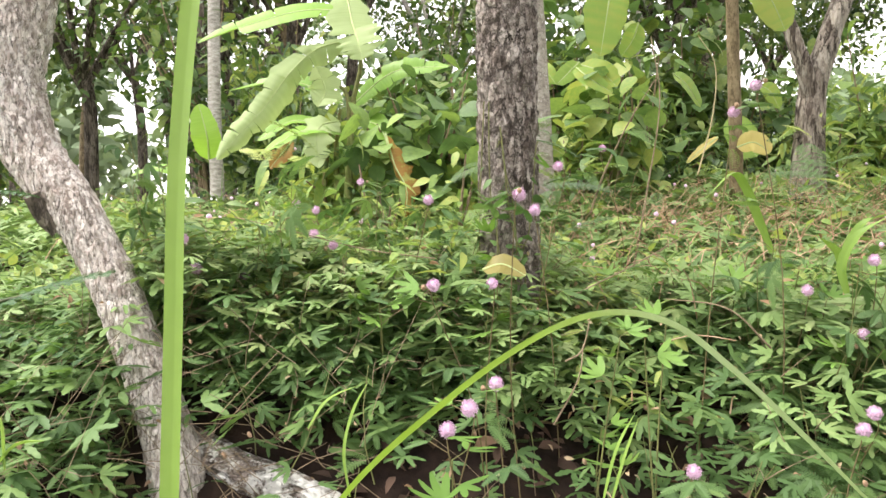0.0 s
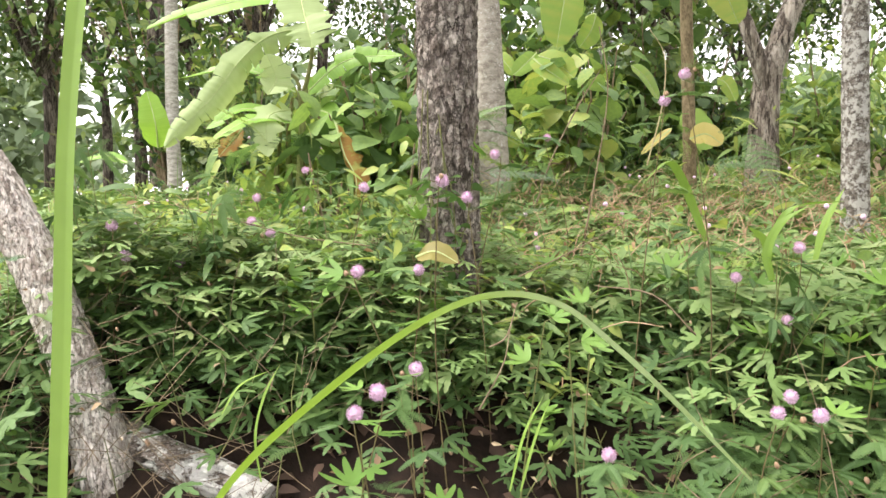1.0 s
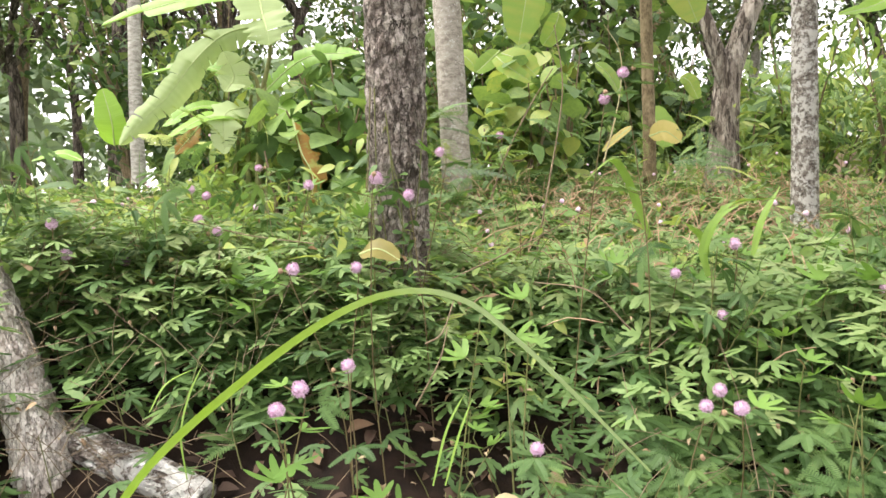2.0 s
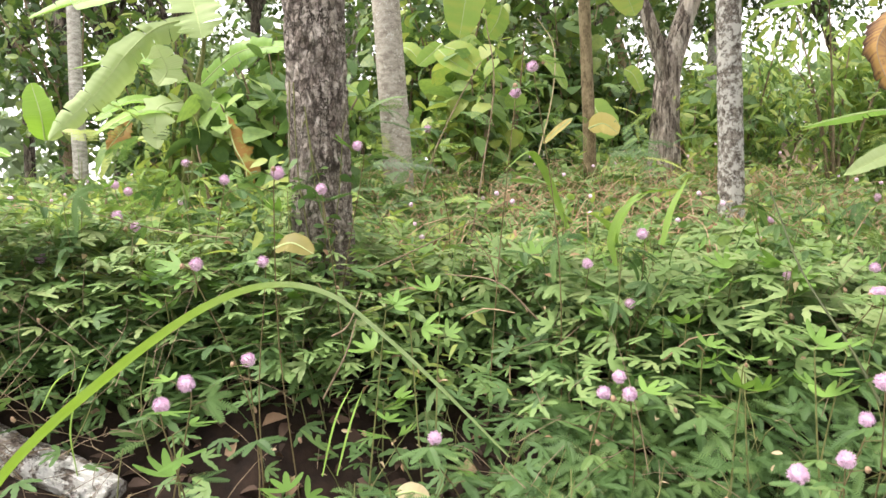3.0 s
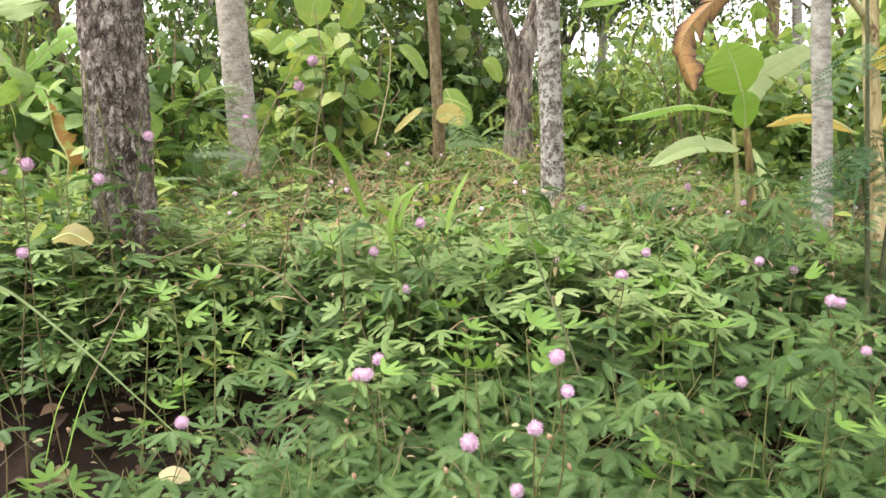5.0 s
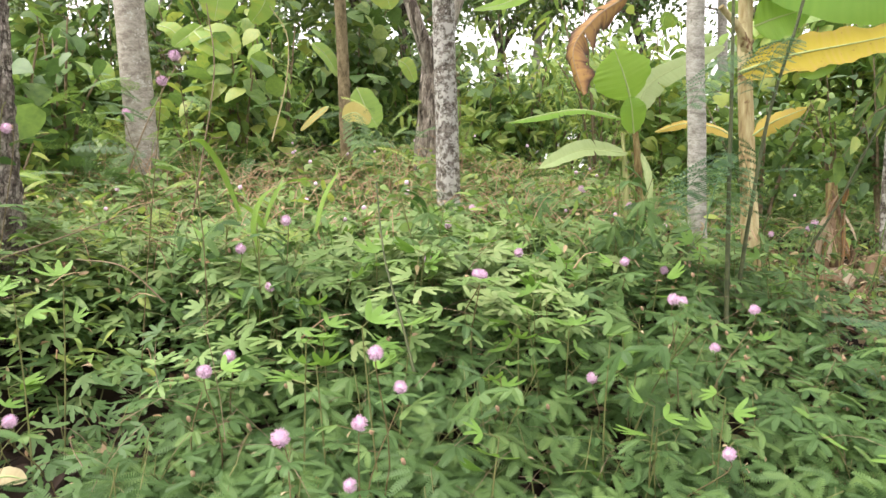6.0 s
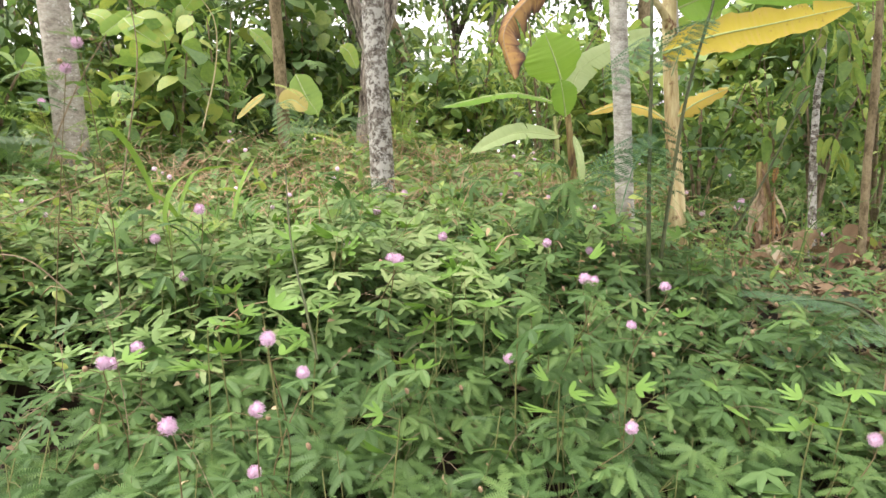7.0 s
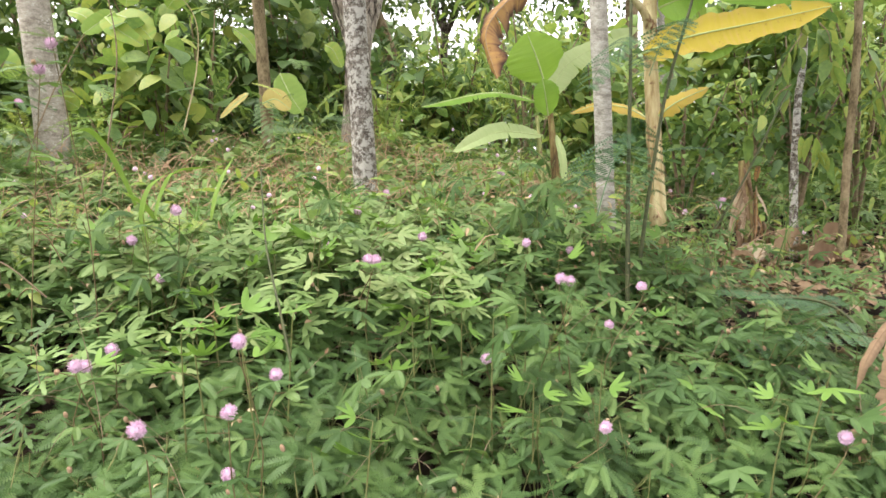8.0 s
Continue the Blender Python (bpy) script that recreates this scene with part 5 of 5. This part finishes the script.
feathery_sapling([(2.531, 0.879, -0.036), (2.541, 0.994, 0.052), (2.485, 1.069, 0.088), (2.375, 1.155, 0.081)],
                 [((2.541, 0.994, 0.052), (2.352, 1.218, 0.103), 1.0), ((2.526, 0.944, 0.042), (2.158, 0.960, 0.097), 1.0), ((2.465, 0.856, 0.034), (2.160, 0.801, 0.093), 1.0), ((2.555, 1.043, 0.056), (2.672, 1.327, 0.075), 1.0)],
                 "low spreading branch with dark feathery leaves", 0.005)
feathery_sapling([(2.688, 1.755, 0.148), (2.821, 1.743, 0.350), (2.957, 1.737, 0.594), (3.013, 1.734, 0.695)], [], "bare slanting brown twig", 0.005)
feathery_sapling([(-0.747, 0.872, 0.373), (-0.712, 0.874, 0.390), (-0.641, 0.878, 0.406)], [((-0.729, 0.873, 0.373), (-0.561, 0.933, 0.434), 1.0), ((-0.748, 0.870, 0.338), (-0.561, 0.829, 0.377), 1.0), ((-0.743, 0.885, 0.566), (-0.620, 0.889, 0.559), 0.8)],
                 "feathery green branch reaching in front of the trunk", 0.004)


def leaf_group(name, leaves, mat, label, **kw):
    """A few big single leaves, each on its own rib."""
    root = thing(name, (0, 0, 0), label, "leaves")
    for k, (spine, w, face) in enumerate(leaves):
        banana_leaf(root, spine, w, face, 600 + 7 * k + len(label), mat, "", tears=0, rows=18, **kw)


leaf_group("fallen_leaf", [([(0.067, 1.404, 0.379), (0.111, 1.386, 0.392), (0.160, 1.366, 0.368)], 0.04, (0.1, -0.6, 0.9))], M_YELLOWGREEN, "round yellow-green leaf lying on the undergrowth")
leaf_group("withered_leaves", [([(1.203, 2.934, 0.743), (1.262, 2.898, 0.760), (1.322, 2.872, 0.713)], 0.05, (-0.3, -1, 0.1)), ([(1.151, 3.012, 0.797), (1.085, 3.025, 0.747), (1.019, 3.036, 0.685)], 0.022, (-0.3, -1, 0.6))],
           M_PALEYELLOW, "yellow withering leaves hanging beside the brown sapling", tip=0.4)
leaf_group("broadleaf_spray", [([(0.734, 3.211, 1.577), (0.694, 3.147, 1.394), (0.651, 3.102, 1.181)], 0.12, (0.1, -1, 0.2)), ([(0.554, 3.176, 1.147), (0.610, 3.124, 1.085), (0.712, 3.123, 1.018)], 0.065, (0, -0.8, 0.7)),
                               ([(1.339, 3.131, 1.544), (1.404, 3.073, 1.401), (1.464, 3.067, 1.261)], 0.12, (0, -1, 0.3)), ([(0.584, 3.281, 1.193), (0.521, 3.224, 1.131), (0.460, 3.168, 1.071)], 0.05, (0.4, -0.8, 0.7)),
                               ([(0.897, 3.406, 1.401), (0.868, 3.399, 1.318), (0.810, 3.392, 1.235)], 0.06, (0.4, -0.8, 0.5)), ([(1.118, 3.600, 1.181), (1.191, 3.599, 1.121), (1.262, 3.594, 1.001)], 0.06, (0.4, -0.8, 0.5))],
           M_BIGLEAF, "very large light green leaves of a young broadleaf tree", tip=0.38)
leaf_group("heart_leaf_spray", [([(1.324, 3.346, 0.923), (1.369, 3.294, 0.806), (1.415, 3.246, 0.718)], 0.09, (-0.3, -1, 0.2)), ([(0.587, 3.295, 1.184), (0.674, 3.240, 1.138), (0.745, 3.185, 1.055)], 0.075, (-0.2, -0.8, 0.7)),
                                ([(0.348, 2.989, 0.750), (0.398, 2.954, 0.764), (0.457, 2.910, 0.728)], 0.045, (-0.3, -1, 0.3)), ([(0.121, 3.089, 0.959), (0.165, 3.072, 0.934), (0.206, 3.049, 0.861)], 0.06, (-0.3, -1, 0.5)),
                                ([(0.355, 3.478, 1.224), (0.431, 3.450, 1.195), (0.490, 3.420, 1.112)], 0.05, (-0.3, -0.6, 0.8)), ([(0.863, 3.817, 1.003), (0.772, 3.783, 0.938), (0.711, 3.735, 0.844)], 0.07, (-0.3, -0.7, 0.8)),
                                ([(1.614, 3.708, 1.120), (1.658, 3.689, 1.087), (1.697, 3.663, 0.991)], 0.05, (-0.3, -0.9, 0.5))],
           M_BIGLEAF, "large heart-shaped green leaves in the thicket", tip=0.4)


def thin_stem(path, radius, mat, label):
    root = thing("bare_stem", (0, 0, 0), label, "stem")
    b = Bag()
    tube(b, spline(path, 40), np.linspace(radius, radius * 0.5, 40), 6, lumps(0.2, 1.0, 40.0))
    part("stem", b, mat, root)


thin_stem([(0.882, 2.452, 0.613), (0.943, 2.468, 0.840), (0.953, 2.480, 1.016), (0.893, 2.485, 1.127)], 0.003, M_DRYGRASS, "pale dry grass stalk arching over")
thin_stem([(0.264, 1.407, 0.314), (0.429, 1.517, 0.372), (0.597, 1.628, 0.442), (0.744, 1.738, 0.514)], 0.0018, M_TWIG, "long slanting brown stalk among the leaves")
thin_stem([(-0.043, 1.451, 0.403), (-0.221, 1.497, 0.427), (-0.465, 1.592, 0.484), (-0.719, 1.686, 0.535)], 0.0016, M_TWIG, "long low reddish stalk among the leaves")
thin_stem([(0.574, 2.207, 0.215), (0.643, 2.235, 0.555), (0.694, 2.263, 0.858), (0.675, 2.302, 1.086)], 0.0035, M_TWIG, "thin dry vine hanging down")
thin_stem([(1.099, 0.820, 0.149), (1.090, 0.887, 0.227), (1.079, 1.012, 0.339), (1.085, 1.137, 0.482)], 0.003, M_DARKSTEM, "upright dark mimosa stem")
thin_stem([(0.425, 2.081, 0.489), (0.476, 2.086, 0.627), (0.554, 2.084, 0.781), (0.629, 2.078, 0.901)], 0.003, M_TWIG, "slanting brown stalk with flowers beside it")
thin_stem([(0.215, 1.148, 0.225), (0.248, 1.151, 0.246), (0.274, 1.206, 0.302)], 0.002, M_TWIG, "short bare twig in the hollow")
thin_stem([(0.193, 1.151, 0.101), (0.241, 1.156, 0.189), (0.260, 1.210, 0.246)], 0.002, M_TWIG, "short bare twig in the hollow")
thin_stem([(0.636, 1.228, 0.227), (0.555, 1.243, 0.306), (0.449, 1.303, 0.320)], 0.002, M_TWIG, "bent dry twig over the hollow")
leaf_group("pale_dry_leaf", [([(0.330, 1.072, -0.067), (0.362, 1.070, -0.062), (0.394, 1.067, -0.073)], 0.02, (0, -0.7, 0.7))], M_DRYGRASS, "small pale dry leaf on the ground")
def trunk_vines():
    rng = np.random.default_rng(8)
    root = thing("climbing_vine", (0, 0, 0), "small leafy vines climbing the cracked trunk", "vine")
    for k in range(5):
        a0 = rng.uniform(-2.6, -0.5)
        b, lv = Bag(), Bag()
        pts = [(0.145 + 0.088 * math.cos(a0 + 0.5 * math.sin(u * 3 + k)), 1.712 + 0.088 * math.sin(a0 + 0.5 * math.sin(u * 3 + k)), 0.05 + u * rng.uniform(0.6, 0.75)) for u in np.linspace(0, 1, 9)]
        p = spline(pts, 30)
        tube(b, p, 0.0016, 4)
        part("stem", b, M_STEM, root)
        scatter_leaves(lv, LEAF_OVATE, p[rng.integers(4, 26, 18)] + rng.normal(0, 0.012, (18, 3)), rng, (0.02, 0.05), (-0.3, 0.5), 0.5, (0, 0.5))
        part("foliage", lv, M_MIMOSA, root, smooth=False)


trunk_vines()


def distant_flowers():
    rng = np.random.default_rng(19)
    bag = Bag()
    th = np.linspace(0, np.pi, 6)
    for x, y, z in surface_points(rng, 60, (-1.4, 3.4), (1.7, 3.6), 1.1, 1.6):
        r = rng.uniform(0.006, 0.0095)
        tube(bag, np.stack([0 * th + x, 0 * th + y, z - r * np.cos(th)], 1), np.clip(r * np.sin(th), 0.0005, 1), 8, lumps(0.3, 3.0, 300.0))
    tagged(part("distant_flowers", bag, M_PETAL), "small pink flower heads scattered over the undergrowth", "flowers", kind="stuff")
    seeds = Bag()
    for x, y, z in surface_points(rng, 260, (-0.9, 3.2), (0.5, 3.2), 0.6, 1.1):
        r = rng.uniform(0.003, 0.0052)
        tube(seeds, np.stack([x + 0.5 * r * np.cos(th), 0 * th + y, z - 1.5 * r * np.cos(th)], 1), np.clip(r * np.sin(th), 0.0005, 1), 7, lumps(0.3, 3.0, 300.0))
    tagged(part("seed_heads", seeds, M_BUD), "small tan and brown seed heads on the stalks", "seed heads", kind="stuff")


distant_flowers()


def dry_leaf_heap():
    root = thing("dry_leaf_heap", (0, 0, 0), "large curled dry tan leaves lying on bare ground", "dead leaves")
    rng = np.random.default_rng(71)
    spots = [(3.2, 2.08, 0.0, 0.26, 0.05), (3.31, 2.0, 0.3, 0.28, 0.055), (3.33, 2.19, -0.4, 0.2, 0.045), (3.18, 1.7, 0.1, 0.2, 0.05), (3.3, 1.81, -0.3, 0.16, 0.04),
             (3.08, 2.17, 0.2, 0.18, 0.03), (3.42, 2.1, 0.8, 0.24, 0.05), (3.5, 1.95, -0.2, 0.26, 0.05), (3.12, 1.95, 0.5, 0.15, 0.03), (2.95, 1.9, -0.5, 0.14, 0.028)]
    for k, (x, y, turn, span, w) in enumerate(spots):
        z = float(ground_z(x, y)) + 0.02
        d = np.array((math.cos(turn), math.sin(turn), 0.0)) * span / 2
        c = np.array((x, y, z))
        banana_leaf(root, [c - d, c - 0.3 * d + (0, 0, rng.uniform(0.03, 0.07)), c + 0.4 * d + (0, 0, rng.uniform(0.01, 0.06)), c + d + (0, 0, rng.uniform(0.0, 0.03))], w, (rng.normal(0, 0.3), -0.7, 0.8), 70 + k,
                    (M_TANLEAF, M_DEADLEAF, M_TANLEAF, M_DEADDARK)[k % 4], "", tears=1, droop=-0.9 if k % 2 else 0.9, fold=0.5, ragged=0.6, rows=20)


dry_leaf_heap()


def dry_husk():
    root = thing("dry_husk", (0, 0, 0), "folded dry brown banana leaf leaning on the ground", "dead leaf")
    banana_leaf(root, [(2.538, 0.759, 0.248), (2.405, 0.732, 0.142), (2.291, 0.703, 0.060), (2.257, 0.702, -0.016)], 0.016, (-0.6, -0.5, 0.7), 81, M_DEADDARK, "", tears=2, droop=1.2, ragged=0.5)
    banana_leaf(root, [(2.492, 0.753, 0.109), (2.418, 0.741, 0.016), (2.362, 0.720, -0.100)], 0.035, (-0.2, -1, 0.3), 82, M_DEADDARK, "", tears=4, droop=0.9, ragged=0.7)
    banana_leaf(root, [(2.342, 0.674, -0.030), (2.293, 0.681, -0.082), (2.192, 0.658, -0.095)], 0.02, (0, -0.5, 1), 83, M_DEADDARK, "", tears=1, ragged=0.5)


dry_husk()


def drooping_sprays():
    rng = np.random.default_rng(23)
    root = thing("drooping_leaves", (0, 0, 0), "light green pointed leaves drooping from thin twigs", "leaves")
    for k, (top, end, n) in enumerate((((3.360, 2.044, 1.021), (3.261, 1.987, 0.785), 12), ((3.426, 2.020, 0.996), (3.414, 1.936, 0.757), 14), ((3.316, 1.994, 0.944), (3.104, 1.963, 0.648), 12), ((3.258, 1.982, 0.739), (3.053, 1.963, 0.537), 10), ((3.305, 1.990, 0.532), (3.370, 1.903, 0.437), 9), ((3.413, 1.868, 1.013), (3.484, 1.816, 0.811), 8))):
        p = spline([top, (np.array(top) + end) / 2 + (0, -0.02, 0.05), end], 14)
        b, lv = Bag(), Bag()
        tube(b, p, np.linspace(0.003, 0.001, 14), 4)
        twig = part("twig", b, M_TWIG, root)
        scatter_leaves(lv, blade_template(0.42, 0.2, 0.2, 6), p[rng.integers(2, 14, n)] + rng.normal(0, 0.01, (n, 3)), rng, (0.06, 0.13), (-1.1, 0.25), 0.5)
        part("foliage", lv, M_SHRUB, root, smooth=False)


drooping_sprays()


FEATHER_NEAR = frond_template(1.0, 11, 0.3, 0.45)


def fronds():
    rng = np.random.default_rng(91)
    bag = Bag()
    for t in [frond_template(0.2, 8, 0.05, d) for d in (0.2, 0.5)]:
        p = surface_points(rng, 60, (-1.2, 2.6), (1.5, 3.4), 0.8, 1.4)
        scatter_leaves(bag, t, p, rng, (0.5, 0.95), (0.2, 0.35), 0.3)
    tagged(part("feathery_fronds", bag, M_SHRUB, smooth=False), "arching feathery fronds above the undergrowth", "fronds", kind="stuff")
    light = Bag()
    for xr, yr, n in (((-0.9, 0.5), (2.0, 2.9), 60), ((0.3, 1.5), (2.2, 3.3), 45), ((1.6, 3.2), (2.4, 3.4), 40)):
        x, y = rng.uniform(*xr, n), rng.uniform(*yr, n)
        p = np.stack([x, y, ground_z(x, y) + rng.uniform(0.2, 0.62, n)], 1)
        scatter_leaves(light, FEATHER_NEAR, p, rng, (0.1, 0.22), (0.15, 0.35), 0.35)
    tagged(part("bright_fronds", light, M_SHRUB, smooth=False), "light green feathery fronds rising above the weeds", "fronds", kind="stuff")
    dry = Bag()
    x, y = rng.normal(1.1, 1.0, 1700), rng.normal(2.6, 0.42, 1700)
    for a, b in zip(x, y):
        g = float(ground_z(a, b)) + rng.uniform(0.14, 0.26)
        d = np.array((rng.normal(0, 0.5), rng.normal(0, 0.5), rng.uniform(0.3, 1.1))) * rng.uniform(0.06, 0.15)
        q = np.array((a, b, g))
        tube(dry, spline([q, q + d * 0.6, q + d + (d[0] * 0.3, d[1] * 0.3, -0.02)], 5), np.linspace(0.0021, 0.001, 5), 3)
    tagged(part("dry_stalks", dry, M_DRYSTALK), "withered reddish-brown stalks among the weeds", "dry stalks", kind="stuff")
    grass = Bag()
    for a, b, z in surface_points(rng, 900, (-1.5, 4.2), (1.6, 4.0), 0.0, 0.1):
        h, lean = rng.uniform(0.15, 0.42), rng.normal(0, 0.12, 2)
        q = np.array((a, b, z))
        ribbon(grass, spline([q, q + (lean[0] * 0.4, lean[1] * 0.4, h * 0.7), q + (lean[0] * 1.6, lean[1] * 1.6, h)], 6), np.linspace(0.006, 0.001, 6), (rng.normal(), rng.normal(), 0.1), 0.2, rng.uniform())
    tagged(part("wild_grass", grass, M_UNDER), "thin wild grass blades between the weeds", "grass", kind="stuff")


fronds()


# ---- background wood ----
def shrub(x, y, h, spread, count, seed, leaf, size, mat=None, label="leafy green shrub in the thicket", tone=(0, 1)):
    rng = np.random.default_rng(seed)
    g = float(ground_z(x, y))
    root = thing("shrub", (0, 0, 0), label, "shrub", "thicket shrubs")
    leaves = Bag()
    for k in range(7):
        stems = Bag()
        a, r = rng.uniform(0, 6.28), spread * rng.uniform(0.2, 1.0)
        top = np.array((x + r * math.cos(a), y + r * math.sin(a), g + h * rng.uniform(0.55, 1.05)))
        p = spline([(x, y, g), (x + 0.4 * r * math.cos(a), y + 0.4 * r * math.sin(a), g + 0.5 * h), top], 10)
        tube(stems, p, np.linspace(0.012, 0.003, 10), 5)
        part("stem", stems, M_TWIG, root)
        at = p[rng.integers(3, 10, count // 7)] + rng.normal(0, 0.09 * h ** 0.5, (count // 7, 3))
        scatter_leaves(leaves, leaf, at, rng, size, (-0.35, 0.4), 0.4, tone)
    part("foliage", leaves, mat or M_SHRUB, root, smooth=False)


def background():
    rng = np.random.default_rng(61)
    kinds = (LEAF_OVATE, LEAF_ROUND, LEAF_LANCE, LEAF_LANCE, LEAF_OVATE)
    for k in range(64):
        x = -3.6 + 12.4 * (k + rng.uniform(0, 1)) / 64
        y = rng.uniform(3.85, 5.4) - max(0.0, x - 4.5) * 0.35
        if -0.62 < x / (y + 0.2) < -0.36:
            continue
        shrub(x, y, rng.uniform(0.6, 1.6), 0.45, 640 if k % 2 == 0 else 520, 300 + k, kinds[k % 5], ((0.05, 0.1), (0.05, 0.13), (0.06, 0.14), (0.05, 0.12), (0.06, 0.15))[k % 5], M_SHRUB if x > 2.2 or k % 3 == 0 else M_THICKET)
    for k, (x, y, h) in enumerate(((-0.15, 2.6, 0.75), (0.02, 2.95, 0.85), (-0.5, 2.75, 0.6), (0.75, 3.35, 0.8), (0.95, 3.6, 0.9), (0.55, 3.2, 0.6), (1.9, 3.5, 0.6), (-0.28, 2.35, 0.5), (-0.02, 2.3, 0.55), (-0.7, 2.3, 0.4), (-0.1, 2.75, 0.9))):
        shrub(x, y, h, 0.25, 200, 500 + k, kinds[(1, 0, 3, 1, 2, 4, 3, 2, 0, 2, 0)[k]], ((0.07, 0.14), (0.05, 0.12), (0.1, 0.2), (0.07, 0.15), (0.06, 0.13), (0.05, 0.12), (0.06, 0.12), (0.04, 0.1), (0.03, 0.08), (0.04, 0.09), (0.05, 0.11))[k], None, "light green leafy bush among the weeds", (0.35, 0.95))
    for k, (x, y, h) in enumerate(((3.75, 2.45, 1.0), (3.95, 1.95, 1.1), (3.3, 2.75, 0.8), (4.2, 2.5, 1.3))):
        shrub(x, y, h, 0.3, 330, 540 + k, (LEAF_OVATE, LEAF_LANCE)[k % 2], (0.04, 0.1), None, "shrub hung with light green vine leaves", (0.45, 1.0))
    side = np.random.default_rng(62)
    rng.random(48)
    for k in range(15):
        x, y = side.uniform(3.7, 6.8), side.uniform(2.9, 4.6)
        if x - 0.8 * y < 1.0:
            x += 1.2
        shrub(x, y, side.uniform(0.9, 1.9), 0.6, 420, 350 + k, kinds[k % 4], ((0.035, 0.08), (0.08, 0.16), (0.05, 0.11), (0.1, 0.2))[k % 4], None, "tall leafy shrub hung with vines", (0.2, 0.9))
    for k in range(18):
        x = -7 + 23 * (k + rng.uniform(0, 1)) / 26
        y = rng.uniform(6, 11) - max(0.0, x - 6) * 0.3
        g = float(ground_z(x, y))
        h = rng.uniform(1.5, 3.3) if not -0.62 < x / (y + 0.2) < -0.36 else rng.uniform(2.8, 3.4)
        tree([(x, y, g - 0.05), (x + rng.normal(0, 0.08), y, g + 1.0), (x + rng.normal(0, 0.2), y, g + h)], [0.11, 0.08, 0.06],
             (M_BARK_DARK, M_BARK_GREY, M_BARK_BROWN)[k % 3], "woodland tree standing behind the thicket", rng.uniform(1.2, 1.9), 400 + k, 20, 12, None, None, 7, 3400, (0.05, 0.11))
    for k, (x, y, h) in enumerate(((-3.1, 5.6, 1.3), (-2.2, 6.4, 1.6), (-1.45, 5.9, 1.5), (2.05, 5.9, 1.5), (1.76, 5.97, 1.5), (-4.4, 6.6, 1.4), (-3.6, 7.6, 1.7), (-5.6, 7.0, 1.5))):
        g = float(ground_z(x, y))
        tree([(x, y, g - 0.05), (x + 0.04, y, g + 1.0), (x - 0.02, y, g + h)], [0.06, 0.05, 0.04], M_BARK_DARK, "dark-leaved tree against the bright sky", 1.25, 460 + k, 20, 12, None, None, 9, 3600 if x > 0 else 2300, (0.055, 0.1))
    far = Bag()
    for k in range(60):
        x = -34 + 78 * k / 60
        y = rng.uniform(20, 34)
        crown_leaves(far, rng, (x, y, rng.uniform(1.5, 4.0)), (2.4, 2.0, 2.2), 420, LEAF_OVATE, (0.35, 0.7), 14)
    tagged(part("far_woods", far, M_FARLEAF, smooth=False), "distant woods with haze put into their pale green", "woods", kind="stuff")


background()


def shed():
    """A low shed far behind the trees, of which the roof shows."""
    root = thing("shed", (0, 0, 0), "low shed with a grey corrugated roof behind the trees", "shed")
    x0, y0, g = (8.755, 11.021, 1.193)[0], (8.755, 11.021, 1.193)[1], 0.38
    walls = Bag()
    for ax, ay, bx, by in ((-1.3, 0.25, 1.3, 0.25), (-1.3, 2.0, 1.3, 2.0), (-1.3, 0.25, -1.3, 2.0), (1.3, 0.25, 1.3, 2.0)):
        tube(walls, np.array([(x0 + (ax + bx) / 2, y0 + (ay + by) / 2, g), (x0 + (ax + bx) / 2, y0 + (ay + by) / 2, 1.2)]), 0.02, 4)
        d = np.array((bx - ax, by - ay))
        n = np.array((d[1], -d[0])) / np.linalg.norm(d) * 0.04
        base = np.array([(x0 + ax, y0 + ay), (x0 + bx, y0 + by), (x0 + bx + n[0], y0 + by + n[1]), (x0 + ax + n[0], y0 + ay + n[1])])
        v = np.vstack([np.c_[base, np.full(4, g)], np.c_[base, np.full(4, 1.2)]])
        walls.add(v, [(0, 1, 5, 4), (1, 2, 6, 5), (2, 3, 7, 6), (3, 0, 4, 7), (4, 5, 6, 7)])
    part("wall", walls, M_TWIG, root, smooth=False)
    roof = Bag()
    u = np.linspace(-1.6, 1.6, 97)
    wave = 0.02 * np.sin(u * 2 * np.pi / 0.13)
    rows = [np.stack([x0 + u, np.full(97, y0 + yy), zz + wave], 1) for yy, zz in ((0.0, 1.15), (1.1, 1.62), (1.12, 1.6), (2.3, 1.1))]
    v = np.vstack(rows)
    f = [(r * 97 + i, r * 97 + i + 1, (r + 1) * 97 + i + 1, (r + 1) * 97 + i) for r in range(3) for i in range(96)]
    roof.add(v, f)
    part("roof", roof, M_ROOF, root)


M_ROOF = plain_material("grey_roof_sheet", (0.2, 0.2, 0.2), (0.34, 0.33, 0.33), 6.0, 0.6)
shed()
